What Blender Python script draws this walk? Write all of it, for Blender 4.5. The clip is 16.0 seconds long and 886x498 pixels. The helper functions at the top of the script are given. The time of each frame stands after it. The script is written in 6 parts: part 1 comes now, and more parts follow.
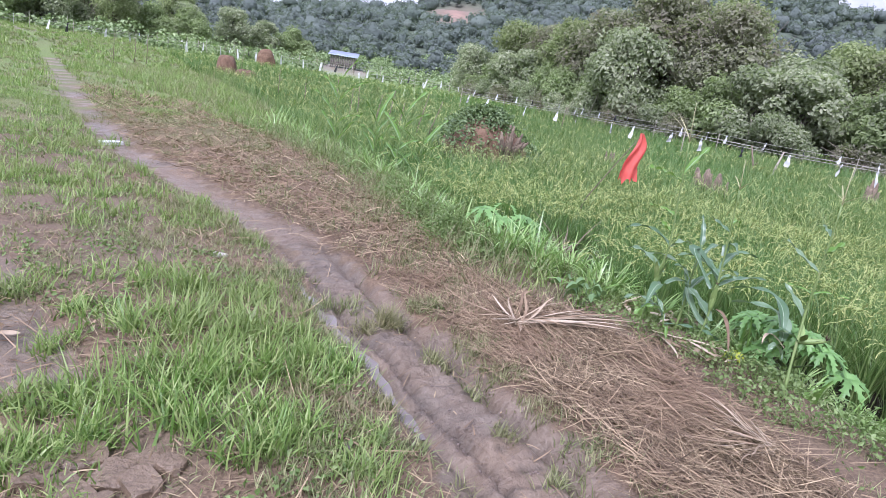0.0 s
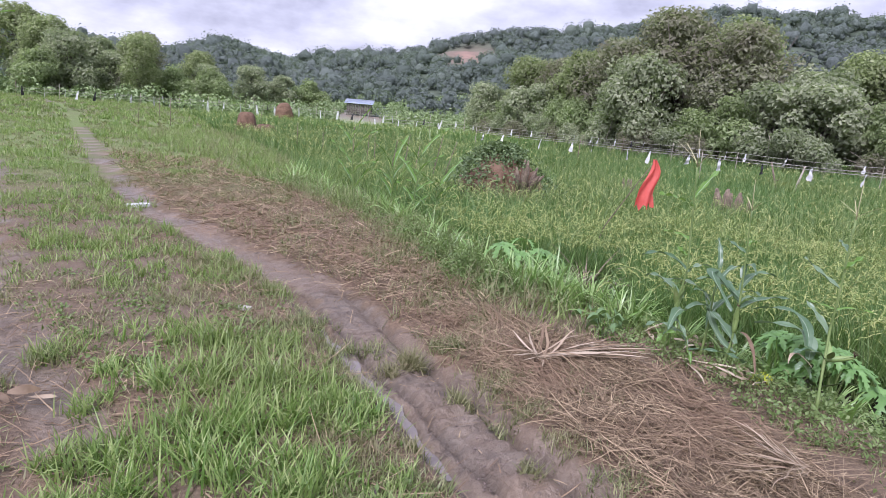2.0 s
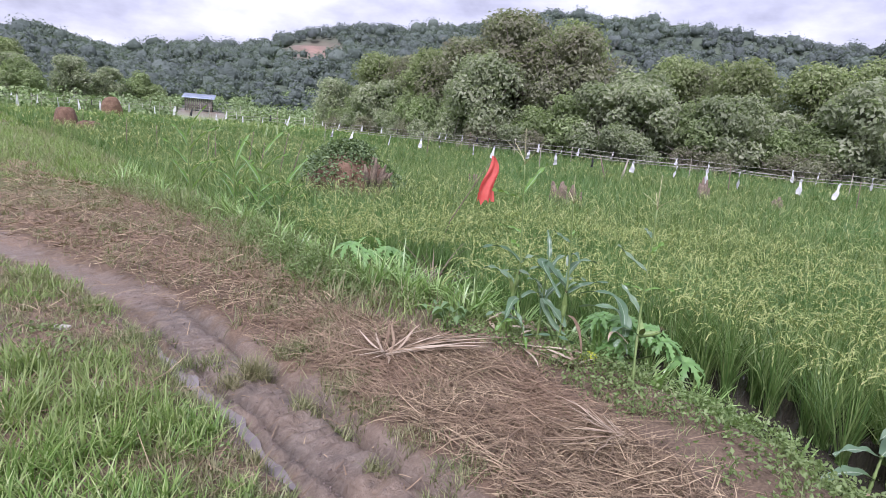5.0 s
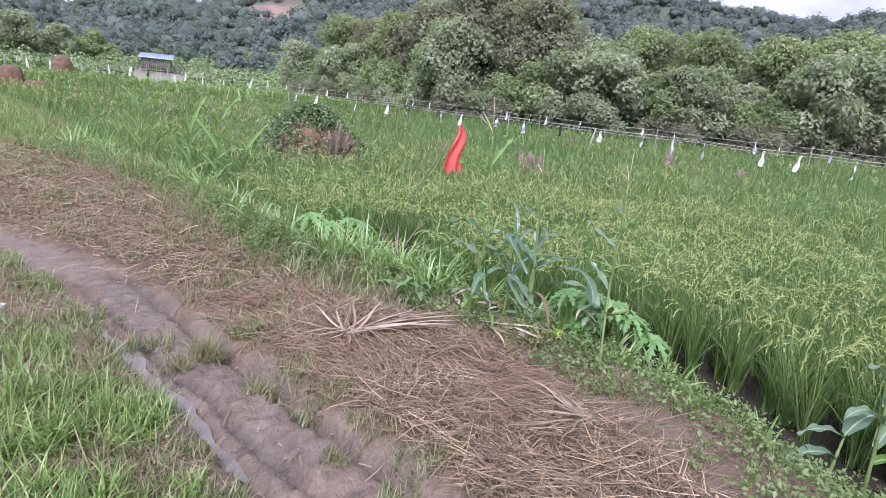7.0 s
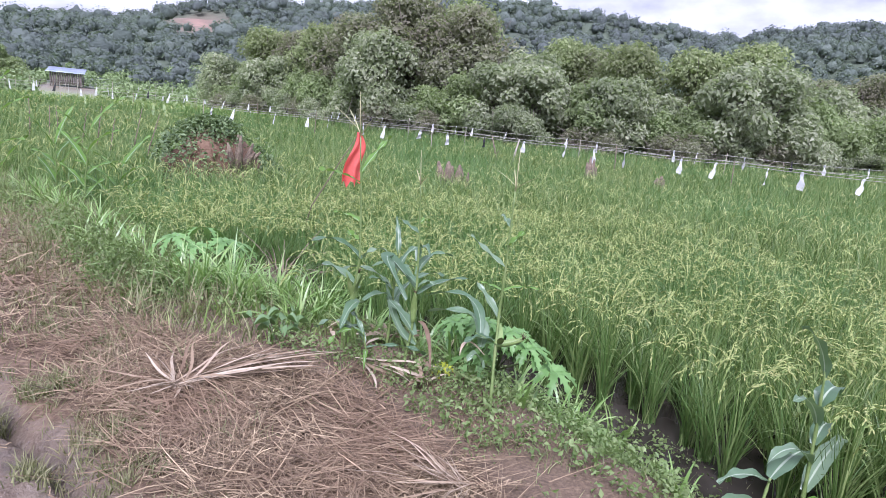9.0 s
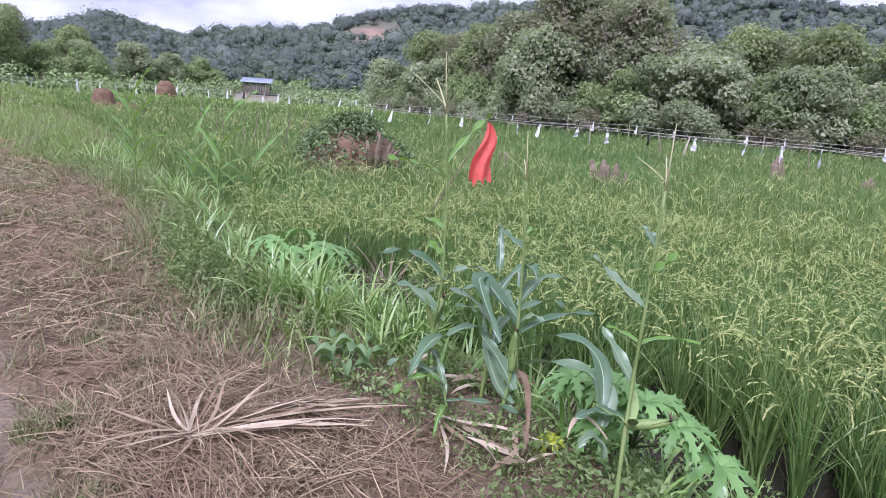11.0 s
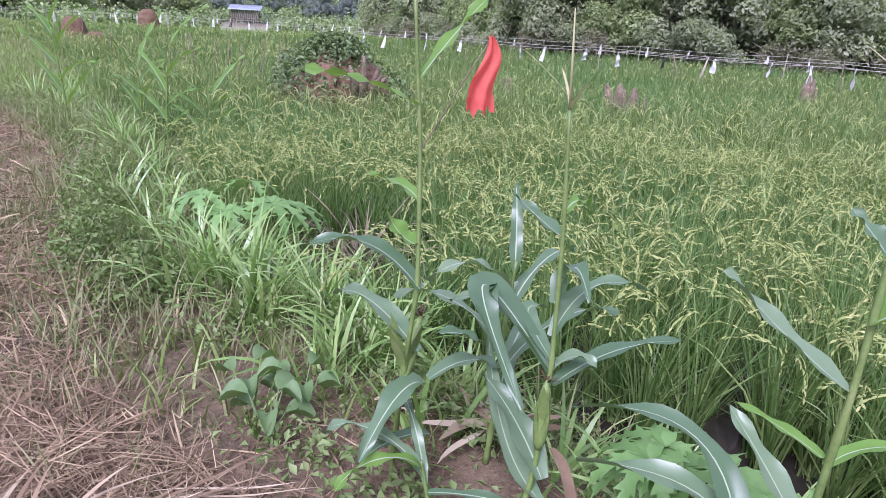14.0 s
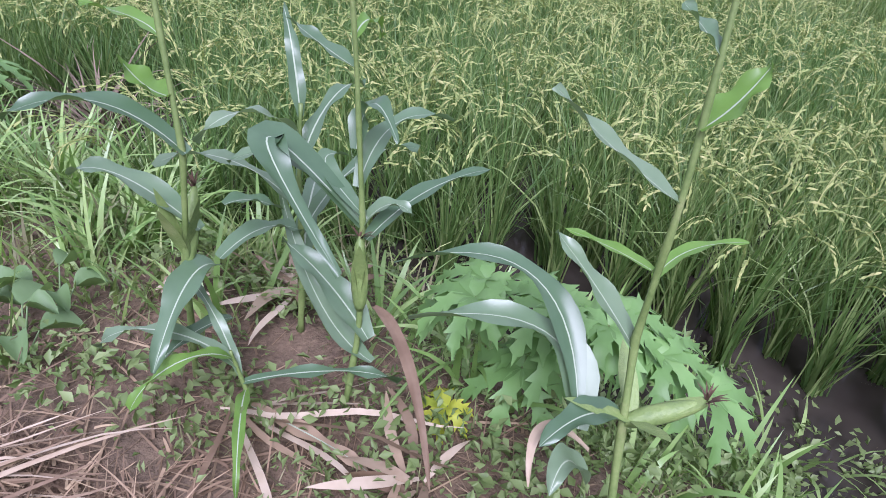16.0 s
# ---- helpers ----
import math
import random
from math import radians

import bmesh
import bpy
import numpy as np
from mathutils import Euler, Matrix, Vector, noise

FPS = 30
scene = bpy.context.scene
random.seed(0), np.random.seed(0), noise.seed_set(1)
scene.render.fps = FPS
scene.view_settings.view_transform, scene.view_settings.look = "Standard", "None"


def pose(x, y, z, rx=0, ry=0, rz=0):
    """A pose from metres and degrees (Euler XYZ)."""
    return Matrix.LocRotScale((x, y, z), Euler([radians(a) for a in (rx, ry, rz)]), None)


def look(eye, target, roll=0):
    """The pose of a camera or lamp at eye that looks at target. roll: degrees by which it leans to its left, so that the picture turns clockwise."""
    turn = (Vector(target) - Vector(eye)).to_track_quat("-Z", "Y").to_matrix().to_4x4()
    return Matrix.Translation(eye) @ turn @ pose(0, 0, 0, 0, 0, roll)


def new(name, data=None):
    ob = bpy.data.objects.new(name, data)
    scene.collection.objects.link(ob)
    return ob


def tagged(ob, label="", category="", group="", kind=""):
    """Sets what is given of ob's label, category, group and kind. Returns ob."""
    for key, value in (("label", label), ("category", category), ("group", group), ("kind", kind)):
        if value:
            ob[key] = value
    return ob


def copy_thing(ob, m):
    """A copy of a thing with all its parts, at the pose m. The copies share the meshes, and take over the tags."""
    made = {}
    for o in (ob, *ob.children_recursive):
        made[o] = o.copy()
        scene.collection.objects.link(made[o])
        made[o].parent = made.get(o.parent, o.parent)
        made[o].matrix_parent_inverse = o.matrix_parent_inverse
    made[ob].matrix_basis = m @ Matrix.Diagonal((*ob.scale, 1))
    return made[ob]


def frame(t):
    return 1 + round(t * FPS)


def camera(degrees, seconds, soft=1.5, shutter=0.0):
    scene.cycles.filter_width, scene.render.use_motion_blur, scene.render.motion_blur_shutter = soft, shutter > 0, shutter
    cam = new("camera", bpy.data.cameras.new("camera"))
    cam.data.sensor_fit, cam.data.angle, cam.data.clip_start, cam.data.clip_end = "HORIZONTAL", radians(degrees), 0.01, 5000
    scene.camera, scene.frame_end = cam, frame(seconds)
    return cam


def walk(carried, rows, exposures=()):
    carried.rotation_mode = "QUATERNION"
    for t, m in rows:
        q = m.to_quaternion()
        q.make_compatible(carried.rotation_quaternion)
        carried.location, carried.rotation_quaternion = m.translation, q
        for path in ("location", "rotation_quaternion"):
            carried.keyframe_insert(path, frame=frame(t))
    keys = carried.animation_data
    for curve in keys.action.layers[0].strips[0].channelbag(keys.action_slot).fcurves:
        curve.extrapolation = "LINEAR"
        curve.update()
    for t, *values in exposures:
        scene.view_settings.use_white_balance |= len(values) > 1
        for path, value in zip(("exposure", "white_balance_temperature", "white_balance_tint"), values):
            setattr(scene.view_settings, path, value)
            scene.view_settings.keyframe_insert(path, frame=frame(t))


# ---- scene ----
cam = camera(70.9, 16.0, soft=0.6)
PATH = [
    (0, (-0.657, -0.699, 1.638), (-0.477, 1.222, 1.111), 9.2),
    (0.5, (-0.629, -0.707, 1.642), (-0.362, 1.199, 1.101), 8.9),
    (1, (-0.650, -0.724, 1.649), (-0.597, 1.209, 1.137), 5.8),
    (1.5, (-0.628, -0.757, 1.675), (-0.625, 1.191, 1.223), 4.8),
    (2, (-0.604, -0.769, 1.681), (-0.516, 1.185, 1.261), 4.8),
    (2.5, (-0.559, -0.786, 1.686), (-0.322, 1.157, 1.273), 4.6),
    (3, (-0.519, -0.801, 1.692), (-0.099, 1.114, 1.295), 5.0),
    (3.5, (-0.507, -0.807, 1.692), (0.019, 1.089, 1.334), 5.2),
    (3.7, (-0.493, -0.811, 1.687), (0.065, 1.078, 1.337), 4.7),
    (5.8, (-0.530, -0.801, 1.739), (-0.057, 1.094, 1.312), 4.9),
    (6, (-0.540, -0.809, 1.738), (-0.146, 1.103, 1.303), 5.3),
    (6.5, (-0.516, -0.773, 1.725), (-0.124, 1.118, 1.202), 5.4),
    (7, (-0.429, -0.617, 1.735), (0.213, 1.214, 1.249), 5.9),
    (7.5, (-0.341, -0.501, 1.719), (0.525, 1.231, 1.222), 3.1),
    (8, (-0.139, -0.409, 1.705), (0.697, 1.359, 1.285), 2.1),
    (8.5, (0.051, -0.300, 1.686), (0.798, 1.483, 1.177), 3.1),
    (9, (0.246, -0.087, 1.653), (1.076, 1.682, 1.229), 5.4),
    (9.5, (0.423, 0.102, 1.628), (1.080, 1.917, 1.106), 3.5),
    (9.7, (0.493, 0.178, 1.622), (1.039, 2.047, 1.166), 4.8),
    (11.8, (1.065, 1.239, 1.457), (1.385, 3.156, 0.984), 3.6),
    (12, (1.087, 1.308, 1.449), (1.449, 3.202, 0.920), 3.9),
    (12.5, (1.112, 1.564, 1.414), (1.552, 3.452, 0.922), 3.3),
    (13, (1.125, 1.711, 1.369), (1.618, 3.529, 0.699), 3.7),
    (13.5, (1.171, 1.935, 1.356), (1.418, 3.816, 0.722), -0.5),
    (14, (1.204, 2.134, 1.364), (1.551, 3.986, 0.695), 3.2),
    (14.5, (1.208, 2.304, 1.339), (1.812, 4.030, 0.527), 4.5),
    (15, (1.187, 2.372, 1.291), (1.884, 3.922, 0.236), 6.1),
    (15.5, (1.197, 2.372, 1.280), (2.012, 3.814, 0.160), 7.2),
    (16, (1.230, 2.358, 1.286), (2.170, 3.751, 0.200), 5.0),
]
walk(cam, [(t, look(eye, target, roll)) for t, eye, target, roll in PATH],
     [(0, 0.58, 5550, 24), (1.0, 0.55, 5550, 25), (1.5, 0.36, 5650, 25), (3.5, 0.2, 5850, 25), (7, 0.48, 5600, 26), (9.5, 0.54, 5550, 27), (12, 0.26, 5550, 32), (12.5, 0.48, 5550, 34), (14, 0.45, 5550, 33), (15, 0.38, 5550, 33), (16, 0.42, 5500, 31)])


# ---- light ----
def make_world():
    w = bpy.data.worlds.new("overcast_sky")
    scene.world = w
    w.use_nodes = True
    nt = w.node_tree
    nt.nodes.clear()
    out = nt.nodes.new("ShaderNodeOutputWorld")
    sky = nt.nodes.new("ShaderNodeTexSky")
    sky.sky_type = "NISHITA"
    sky.sun_disc = False
    sky.sun_elevation = radians(50)
    sky.sun_rotation = radians(211)
    sky.dust_density = 3.0
    bg_sky = nt.nodes.new("ShaderNodeBackground")
    bg_sky.inputs["Strength"].default_value = 0.08
    nt.links.new(sky.outputs[0], bg_sky.inputs["Color"])
    tc = nt.nodes.new("ShaderNodeTexCoord")
    mp = nt.nodes.new("ShaderNodeMapping")
    mp.inputs["Scale"].default_value = (2.2, 2.2, 5.0)
    nt.links.new(tc.outputs["Generated"], mp.inputs["Vector"])
    nz = nt.nodes.new("ShaderNodeTexNoise")
    nz.inputs["Scale"].default_value = 1.6
    nz.inputs["Detail"].default_value = 7.0
    nz.inputs["Roughness"].default_value = 0.55
    nt.links.new(mp.outputs[0], nz.inputs["Vector"])
    cr = nt.nodes.new("ShaderNodeValToRGB")
    cr.color_ramp.elements[0].position = 0.38
    cr.color_ramp.elements[0].color = (0.36, 0.36, 0.41, 1)
    cr.color_ramp.elements[1].position = 0.62
    cr.color_ramp.elements[1].color = (0.82, 0.825, 0.87, 1)
    nt.links.new(nz.outputs["Fac"], cr.inputs[0])
    bg_cloud = nt.nodes.new("ShaderNodeBackground")
    bg_cloud.inputs["Strength"].default_value = 1.3
    nt.links.new(cr.outputs[0], bg_cloud.inputs["Color"])
    mix = nt.nodes.new("ShaderNodeMixShader")
    mix.inputs[0].default_value = 0.85
    nt.links.new(bg_sky.outputs[0], mix.inputs[1])
    nt.links.new(bg_cloud.outputs[0], mix.inputs[2])
    nt.links.new(mix.outputs[0], out.inputs["Surface"])


make_world()
sun = new("sun", bpy.data.lights.new("sun", "SUN"))
sun.data.energy = 4.0
sun.data.angle = radians(28)
sun.data.color = (1.0, 0.97, 0.94)
sun.matrix_world = look((-14, -23.3, 32.4), (0, 0, 0))


# ---- materials ----
def node_mat(name):
    m = bpy.data.materials.new(name)
    m.use_nodes = True
    nt = m.node_tree
    return m, nt, nt.nodes["Principled BSDF"], nt.nodes["Material Output"]


def ramp(nt, src, stops):
    r = nt.nodes.new("ShaderNodeValToRGB")
    els = r.color_ramp.elements
    while len(els) < len(stops):
        els.new(0.5)
    for e, (p, c) in zip(els, stops):
        e.position, e.color = p, (*c, 1)
    nt.links.new(src, r.inputs[0])
    return r.outputs[0]


def noise_tex(nt, scale, detail=4.0, rough=0.6, vec=None):
    n = nt.nodes.new("ShaderNodeTexNoise")
    n.inputs["Scale"].default_value = scale
    n.inputs["Detail"].default_value = detail
    n.inputs["Roughness"].default_value = rough
    if vec is not None:
        nt.links.new(vec, n.inputs["Vector"])
    return n.outputs["Fac"]


def world_pos(nt):
    return nt.nodes.new("ShaderNodeNewGeometry").outputs["Position"]


def mix_col(nt, fac, a, b, mode="MIX"):
    m = nt.nodes.new("ShaderNodeMix")
    m.data_type = "RGBA"
    m.blend_type = mode
    for sock, v in ((m.inputs[0], fac), (m.inputs[6], a), (m.inputs[7], b)):
        if isinstance(v, (int, float)):
            sock.default_value = v
        elif isinstance(v, tuple):
            sock.default_value = (*v, 1)
        else:
            nt.links.new(v, sock)
    return m.outputs[2]


def bump(nt, bsdf, height, strength, dist=0.02):
    b = nt.nodes.new("ShaderNodeBump")
    b.inputs["Strength"].default_value = strength
    b.inputs["Distance"].default_value = dist
    nt.links.new(height, b.inputs["Height"])
    nt.links.new(b.outputs[0], bsdf.inputs["Normal"])


def foliage(name, stops, rough=0.55, trans=0.3, patch=None, patch_scale=0.35, per_object=False, spec=0.35, relief=None):
    """Leaf material: colour varies leaf by leaf and in larger patches; light passes through."""
    m, nt, b, out = node_mat(name)
    if per_object:
        rnd = nt.nodes.new("ShaderNodeObjectInfo").outputs["Random"]
    else:
        rnd = nt.nodes.new("ShaderNodeNewGeometry").outputs["Random Per Island"]
    pos = world_pos(nt)
    fine = noise_tex(nt, 14.0, 3.0, 0.6, pos)
    add = nt.nodes.new("ShaderNodeMath")
    add.operation = "MULTIPLY_ADD"
    nt.links.new(fine, add.inputs[0])
    add.inputs[1].default_value = 0.5
    sub = nt.nodes.new("ShaderNodeMath")
    sub.operation = "MULTIPLY_ADD"
    nt.links.new(rnd, sub.inputs[0])
    sub.inputs[1].default_value = 0.8
    sub.inputs[2].default_value = -0.15
    nt.links.new(sub.outputs[0], add.inputs[2])
    col = ramp(nt, add.outputs[0], stops)
    if patch:
        pn = noise_tex(nt, patch_scale, 3.0, 0.5, pos)
        fac = ramp(nt, pn, [(0.42, (0, 0, 0)), (0.6, (1, 1, 1))])
        col = mix_col(nt, fac, col, mix_col(nt, 0.6, col, patch))
    nt.links.new(col, b.inputs["Base Color"])
    b.inputs["Roughness"].default_value = rough
    b.inputs["Specular IOR Level"].default_value = spec
    if relief:
        bump(nt, b, noise_tex(nt, relief[0], 5.0, 0.7, pos), 1.0, relief[1])
    tr = nt.nodes.new("ShaderNodeBsdfTranslucent")
    bright = mix_col(nt, 0.35, col, (0.35, 0.55, 0.06))
    nt.links.new(bright, tr.inputs["Color"])
    mx = nt.nodes.new("ShaderNodeMixShader")
    mx.inputs[0].default_value = trans
    nt.links.new(b.outputs[0], mx.inputs[1])
    nt.links.new(tr.outputs[0], mx.inputs[2])
    nt.links.new(mx.outputs[0], out.inputs["Surface"])
    return m


def solid(name, stops, scale=6.0, rough=0.8, bump_s=0.3, bump_scale=40.0, metal=0.0, vec_obj=False, dist=0.01):
    """Mottled opaque surface with relief."""
    m, nt, b, out = node_mat(name)
    if vec_obj:
        vec = nt.nodes.new("ShaderNodeTexCoord").outputs["Object"]
    else:
        vec = world_pos(nt)
    n1 = noise_tex(nt, scale, 6.0, 0.65, vec)
    n2 = noise_tex(nt, bump_scale, 4.0, 0.6, vec)
    mm = nt.nodes.new("ShaderNodeMath")
    mm.operation = "MULTIPLY_ADD"
    nt.links.new(n2, mm.inputs[0])
    mm.inputs[1].default_value = 0.4
    s2 = nt.nodes.new("ShaderNodeMath")
    s2.operation = "MULTIPLY_ADD"
    nt.links.new(n1, s2.inputs[0])
    s2.inputs[1].default_value = 1.2
    s2.inputs[2].default_value = -0.3
    nt.links.new(s2.outputs[0], mm.inputs[2])
    nt.links.new(ramp(nt, mm.outputs[0], stops), b.inputs["Base Color"])
    b.inputs["Roughness"].default_value = rough
    b.inputs["Metallic"].default_value = metal
    bump(nt, b, n2, bump_s, dist)
    return m


M_RICE = foliage("rice_leaf", [(0.05, (0.04, 0.09, 0.02)), (0.45, (0.12, 0.2, 0.055)), (0.95, (0.34, 0.41, 0.16))], 0.42, 0.28, (0.09, 0.2, 0.06), 0.16)
M_PANICLE = foliage("rice_panicle", [(0.1, (0.24, 0.32, 0.1)), (0.55, (0.37, 0.42, 0.15)), (0.95, (0.52, 0.5, 0.22))], 0.55, 0.3)
M_GRASS = foliage("grass_blade", [(0.05, (0.068, 0.136, 0.0298)), (0.45, (0.187, 0.306, 0.0723)), (0.95, (0.468, 0.527, 0.23))], 0.42, 0.36, (0.238, 0.289, 0.111), 0.8)
M_GRASS_DARK = foliage("dull_grass_blade", [(0.05, (0.075, 0.09, 0.036)), (0.45, (0.185, 0.22, 0.095)), (0.95, (0.41, 0.4, 0.22))], 0.5, 0.28, (0.26, 0.21, 0.13), 1.2)
M_WEED = foliage("weed_leaf", [(0.1, (0.0968, 0.158, 0.0484)), (0.5, (0.176, 0.264, 0.088)), (0.9, (0.299, 0.378, 0.167))], 0.45, 0.32, (0.176, 0.229, 0.088), 1.0)
M_STRAW = foliage("dry_straw", [(0.05, (0.05, 0.033, 0.0224)), (0.4, (0.19, 0.135, 0.086)), (0.72, (0.36, 0.27, 0.172)), (1.0, (0.62, 0.5, 0.318))], 0.7, 0.1, (0.24, 0.155, 0.103), 0.9)
M_DRYLEAF = foliage("dry_maize_leaf", [(0.1, (0.158, 0.103, 0.0673)), (0.5, (0.333, 0.246, 0.166)), (0.9, (0.523, 0.436, 0.333))], 0.65, 0.15, per_object=True)
M_CORN = foliage("maize_leaf", [(0.1, (0.072, 0.137, 0.072)), (0.5, (0.115, 0.194, 0.108)), (0.9, (0.18, 0.259, 0.158))], 0.36, 0.25, None, per_object=True, spec=0.7)
M_CORN_LIGHT = foliage("maize_upper_leaf", [(0.1, (0.096, 0.208, 0.032)), (0.5, (0.136, 0.272, 0.048)), (0.9, (0.2, 0.336, 0.08))], 0.4, 0.35, None, spec=0.5)
M_RIB = foliage("maize_midrib", [(0.1, (0.3, 0.38, 0.27)), (0.9, (0.46, 0.53, 0.4))], 0.45, 0.2)
M_STEM = solid("maize_stem", [(0.2, (0.0867, 0.145, 0.0361)), (0.6, (0.18, 0.246, 0.0795)), (0.9, (0.289, 0.303, 0.145))], 9.0, 0.5, 0.15, 120.0)
M_HUSK = solid("maize_husk", [(0.2, (0.111, 0.178, 0.051)), (0.6, (0.196, 0.272, 0.085)), (0.9, (0.323, 0.357, 0.17))], 14.0, 0.5, 0.3, 90.0)
M_TASSEL = foliage("maize_tassel", [(0.1, (0.357, 0.34, 0.17)), (0.9, (0.561, 0.527, 0.323))], 0.6, 0.2)
M_SILK = solid("dry_silk", [(0.2, (0.05, 0.03, 0.02)), (0.8, (0.14, 0.08, 0.05))], 30, 0.8)
M_PAPAYA = foliage("papaya_leaf", [(0.1, (0.115, 0.23, 0.0633)), (0.5, (0.184, 0.339, 0.109)), (0.9, (0.265, 0.425, 0.155))], 0.45, 0.28, None, spec=0.4)
M_CREEPER = foliage("creeper_leaf", [(0.1, (0.07, 0.11, 0.05)), (0.5, (0.13, 0.19, 0.085)), (0.9, (0.22, 0.29, 0.14))], 0.5, 0.25, None)
M_BROAD = foliage("broad_weed_leaf", [(0.1, (0.08, 0.15, 0.06)), (0.5, (0.13, 0.22, 0.09)), (0.9, (0.2, 0.29, 0.14))], 0.5, 0.25, None)
M_REED = foliage("broad_grass_blade", [(0.05, (0.12, 0.23, 0.055)), (0.5, (0.24, 0.39, 0.11)), (0.95, (0.42, 0.55, 0.23))], 0.34, 0.34, None, spec=0.7)
M_PAPAYA_OLD = foliage("yellowing_leaf", [(0.1, (0.3, 0.4, 0.04)), (0.5, (0.45, 0.5, 0.05)), (0.9, (0.5, 0.5, 0.1))], 0.5, 0.35)
# Leaf colours lifted pale and greyish, painting in the haze over the treeline.
M_TREE = [
    foliage("broad_tree_leaf", [(0.1, (0.234, 0.271, 0.146)), (0.5, (0.352, 0.403, 0.218)), (0.9, (0.53, 0.566, 0.347))], 0.6, 0.52, (0.197, 0.207, 0.123), 0.25, spec=0.1),
    foliage("grey_tree_leaf", [(0.1, (0.259, 0.289, 0.19)), (0.5, (0.407, 0.438, 0.302)), (0.9, (0.616, 0.623, 0.47))], 0.6, 0.52, (0.185, 0.22, 0.134), 0.3, spec=0.1),
    foliage("dark_tree_leaf", [(0.1, (0.209, 0.207, 0.157)), (0.5, (0.308, 0.306, 0.224)), (0.9, (0.444, 0.438, 0.325))], 0.6, 0.52, (0.197, 0.161, 0.134), 0.3, spec=0.1),
    foliage("fresh_tree_leaf", [(0.1, (0.224, 0.28, 0.146)), (0.5, (0.336, 0.403, 0.213)), (0.9, (0.493, 0.56, 0.325))], 0.6, 0.52, (0.19, 0.224, 0.123), 0.3, spec=0.1)]
# Distance haze is put into this leaf colour: greyed, bluish, low in contrast.
M_HAZED_FOREST = foliage("hazed_forest_leaf", [(0.1, (0.149, 0.182, 0.155)), (0.5, (0.196, 0.239, 0.209)), (0.9, (0.257, 0.304, 0.257))], 0.9, 0.3, (0.189, 0.209, 0.223), 0.02, spec=0.05, relief=(1.6, 0.7))
M_SCRUB = foliage("scrub_leaf", [(0.1, (0.15, 0.22, 0.09)), (0.5, (0.24, 0.33, 0.14)), (0.9, (0.38, 0.46, 0.24))], 0.55, 0.25, (0.2, 0.27, 0.14), 0.06)
M_BARK = solid("grey_bark", [(0.2, (0.09, 0.075, 0.06)), (0.6, (0.2, 0.17, 0.14)), (0.9, (0.33, 0.3, 0.26))], 5.0, 0.85, 0.6, 30.0)
M_TWIG = solid("dead_twig", [(0.2, (0.11, 0.08, 0.06)), (0.8, (0.26, 0.2, 0.15))], 9.0, 0.85, 0.4, 60.0)
M_STICK = solid("bleached_stick", [(0.2, (0.255, 0.221, 0.17)), (0.8, (0.468, 0.425, 0.357))], 9.0, 0.8, 0.3, 60.0)
M_EARTH = solid("red_brown_earth", [(0.15, (0.0767, 0.0418, 0.0257)), (0.5, (0.153, 0.091, 0.0558)), (0.9, (0.251, 0.167, 0.112))], 4.0, 0.9, 0.9, 18.0, dist=0.05)
M_WOOD = solid("rotten_wood", [(0.15, (0.06, 0.045, 0.032)), (0.5, (0.16, 0.12, 0.085)), (0.9, (0.36, 0.29, 0.21))], 7.0, 0.85, 0.8, 28.0, dist=0.03)
M_STONE = solid("brown_stone", [(0.15, (0.085, 0.06, 0.0413)), (0.5, (0.16, 0.115, 0.0774)), (0.9, (0.25, 0.19, 0.133))], 7.0, 0.45, 0.8, 35.0, dist=0.02)
M_WHITE = solid("white_plastic_film", [(0.1, (0.496, 0.504, 0.496)), (0.9, (0.68, 0.688, 0.688))], 9.0, 0.35, 0.4, 25.0)
M_BLACK = solid("black_plastic_film", [(0.1, (0.015, 0.015, 0.015)), (0.9, (0.04, 0.04, 0.045))], 9.0, 0.35, 0.4, 25.0)
M_ROPE = solid("pale_rope", [(0.2, (0.297, 0.281, 0.238)), (0.8, (0.51, 0.493, 0.425))], 30.0, 0.8, 0.4, 90.0)
M_ROOF = solid("metal_roofing", [(0.2, (0.2, 0.25, 0.34)), (0.6, (0.32, 0.37, 0.45)), (0.95, (0.5, 0.52, 0.55))], 0.8, 0.45, 0.2, 6.0, 0.5)
M_HUTWALL = solid("weathered_planks", [(0.2, (0.12, 0.11, 0.1)), (0.8, (0.28, 0.25, 0.22))], 1.5, 0.85, 0.4, 12.0)


def cloth_mat():
    m, nt, b, out = node_mat("red_cloth")
    pos = world_pos(nt)
    n = noise_tex(nt, 8.0, 5.0, 0.6, pos)
    col = ramp(nt, n, [(0.3, (0.8, 0.15, 0.13)), (0.7, (0.92, 0.24, 0.2))])
    nt.links.new(col, b.inputs["Base Color"])
    b.inputs["Roughness"].default_value = 0.6
    bump(nt, b, noise_tex(nt, 25.0, 4.0, 0.6, pos), 0.5, 0.01)
    tr = nt.nodes.new("ShaderNodeBsdfTranslucent")
    tr.inputs["Color"].default_value = (0.95, 0.12, 0.1, 1)
    mx = nt.nodes.new("ShaderNodeMixShader")
    mx.inputs[0].default_value = 0.5
    nt.links.new(b.outputs[0], mx.inputs[1])
    nt.links.new(tr.outputs[0], mx.inputs[2])
    nt.links.new(mx.outputs[0], out.inputs["Surface"])
    return m


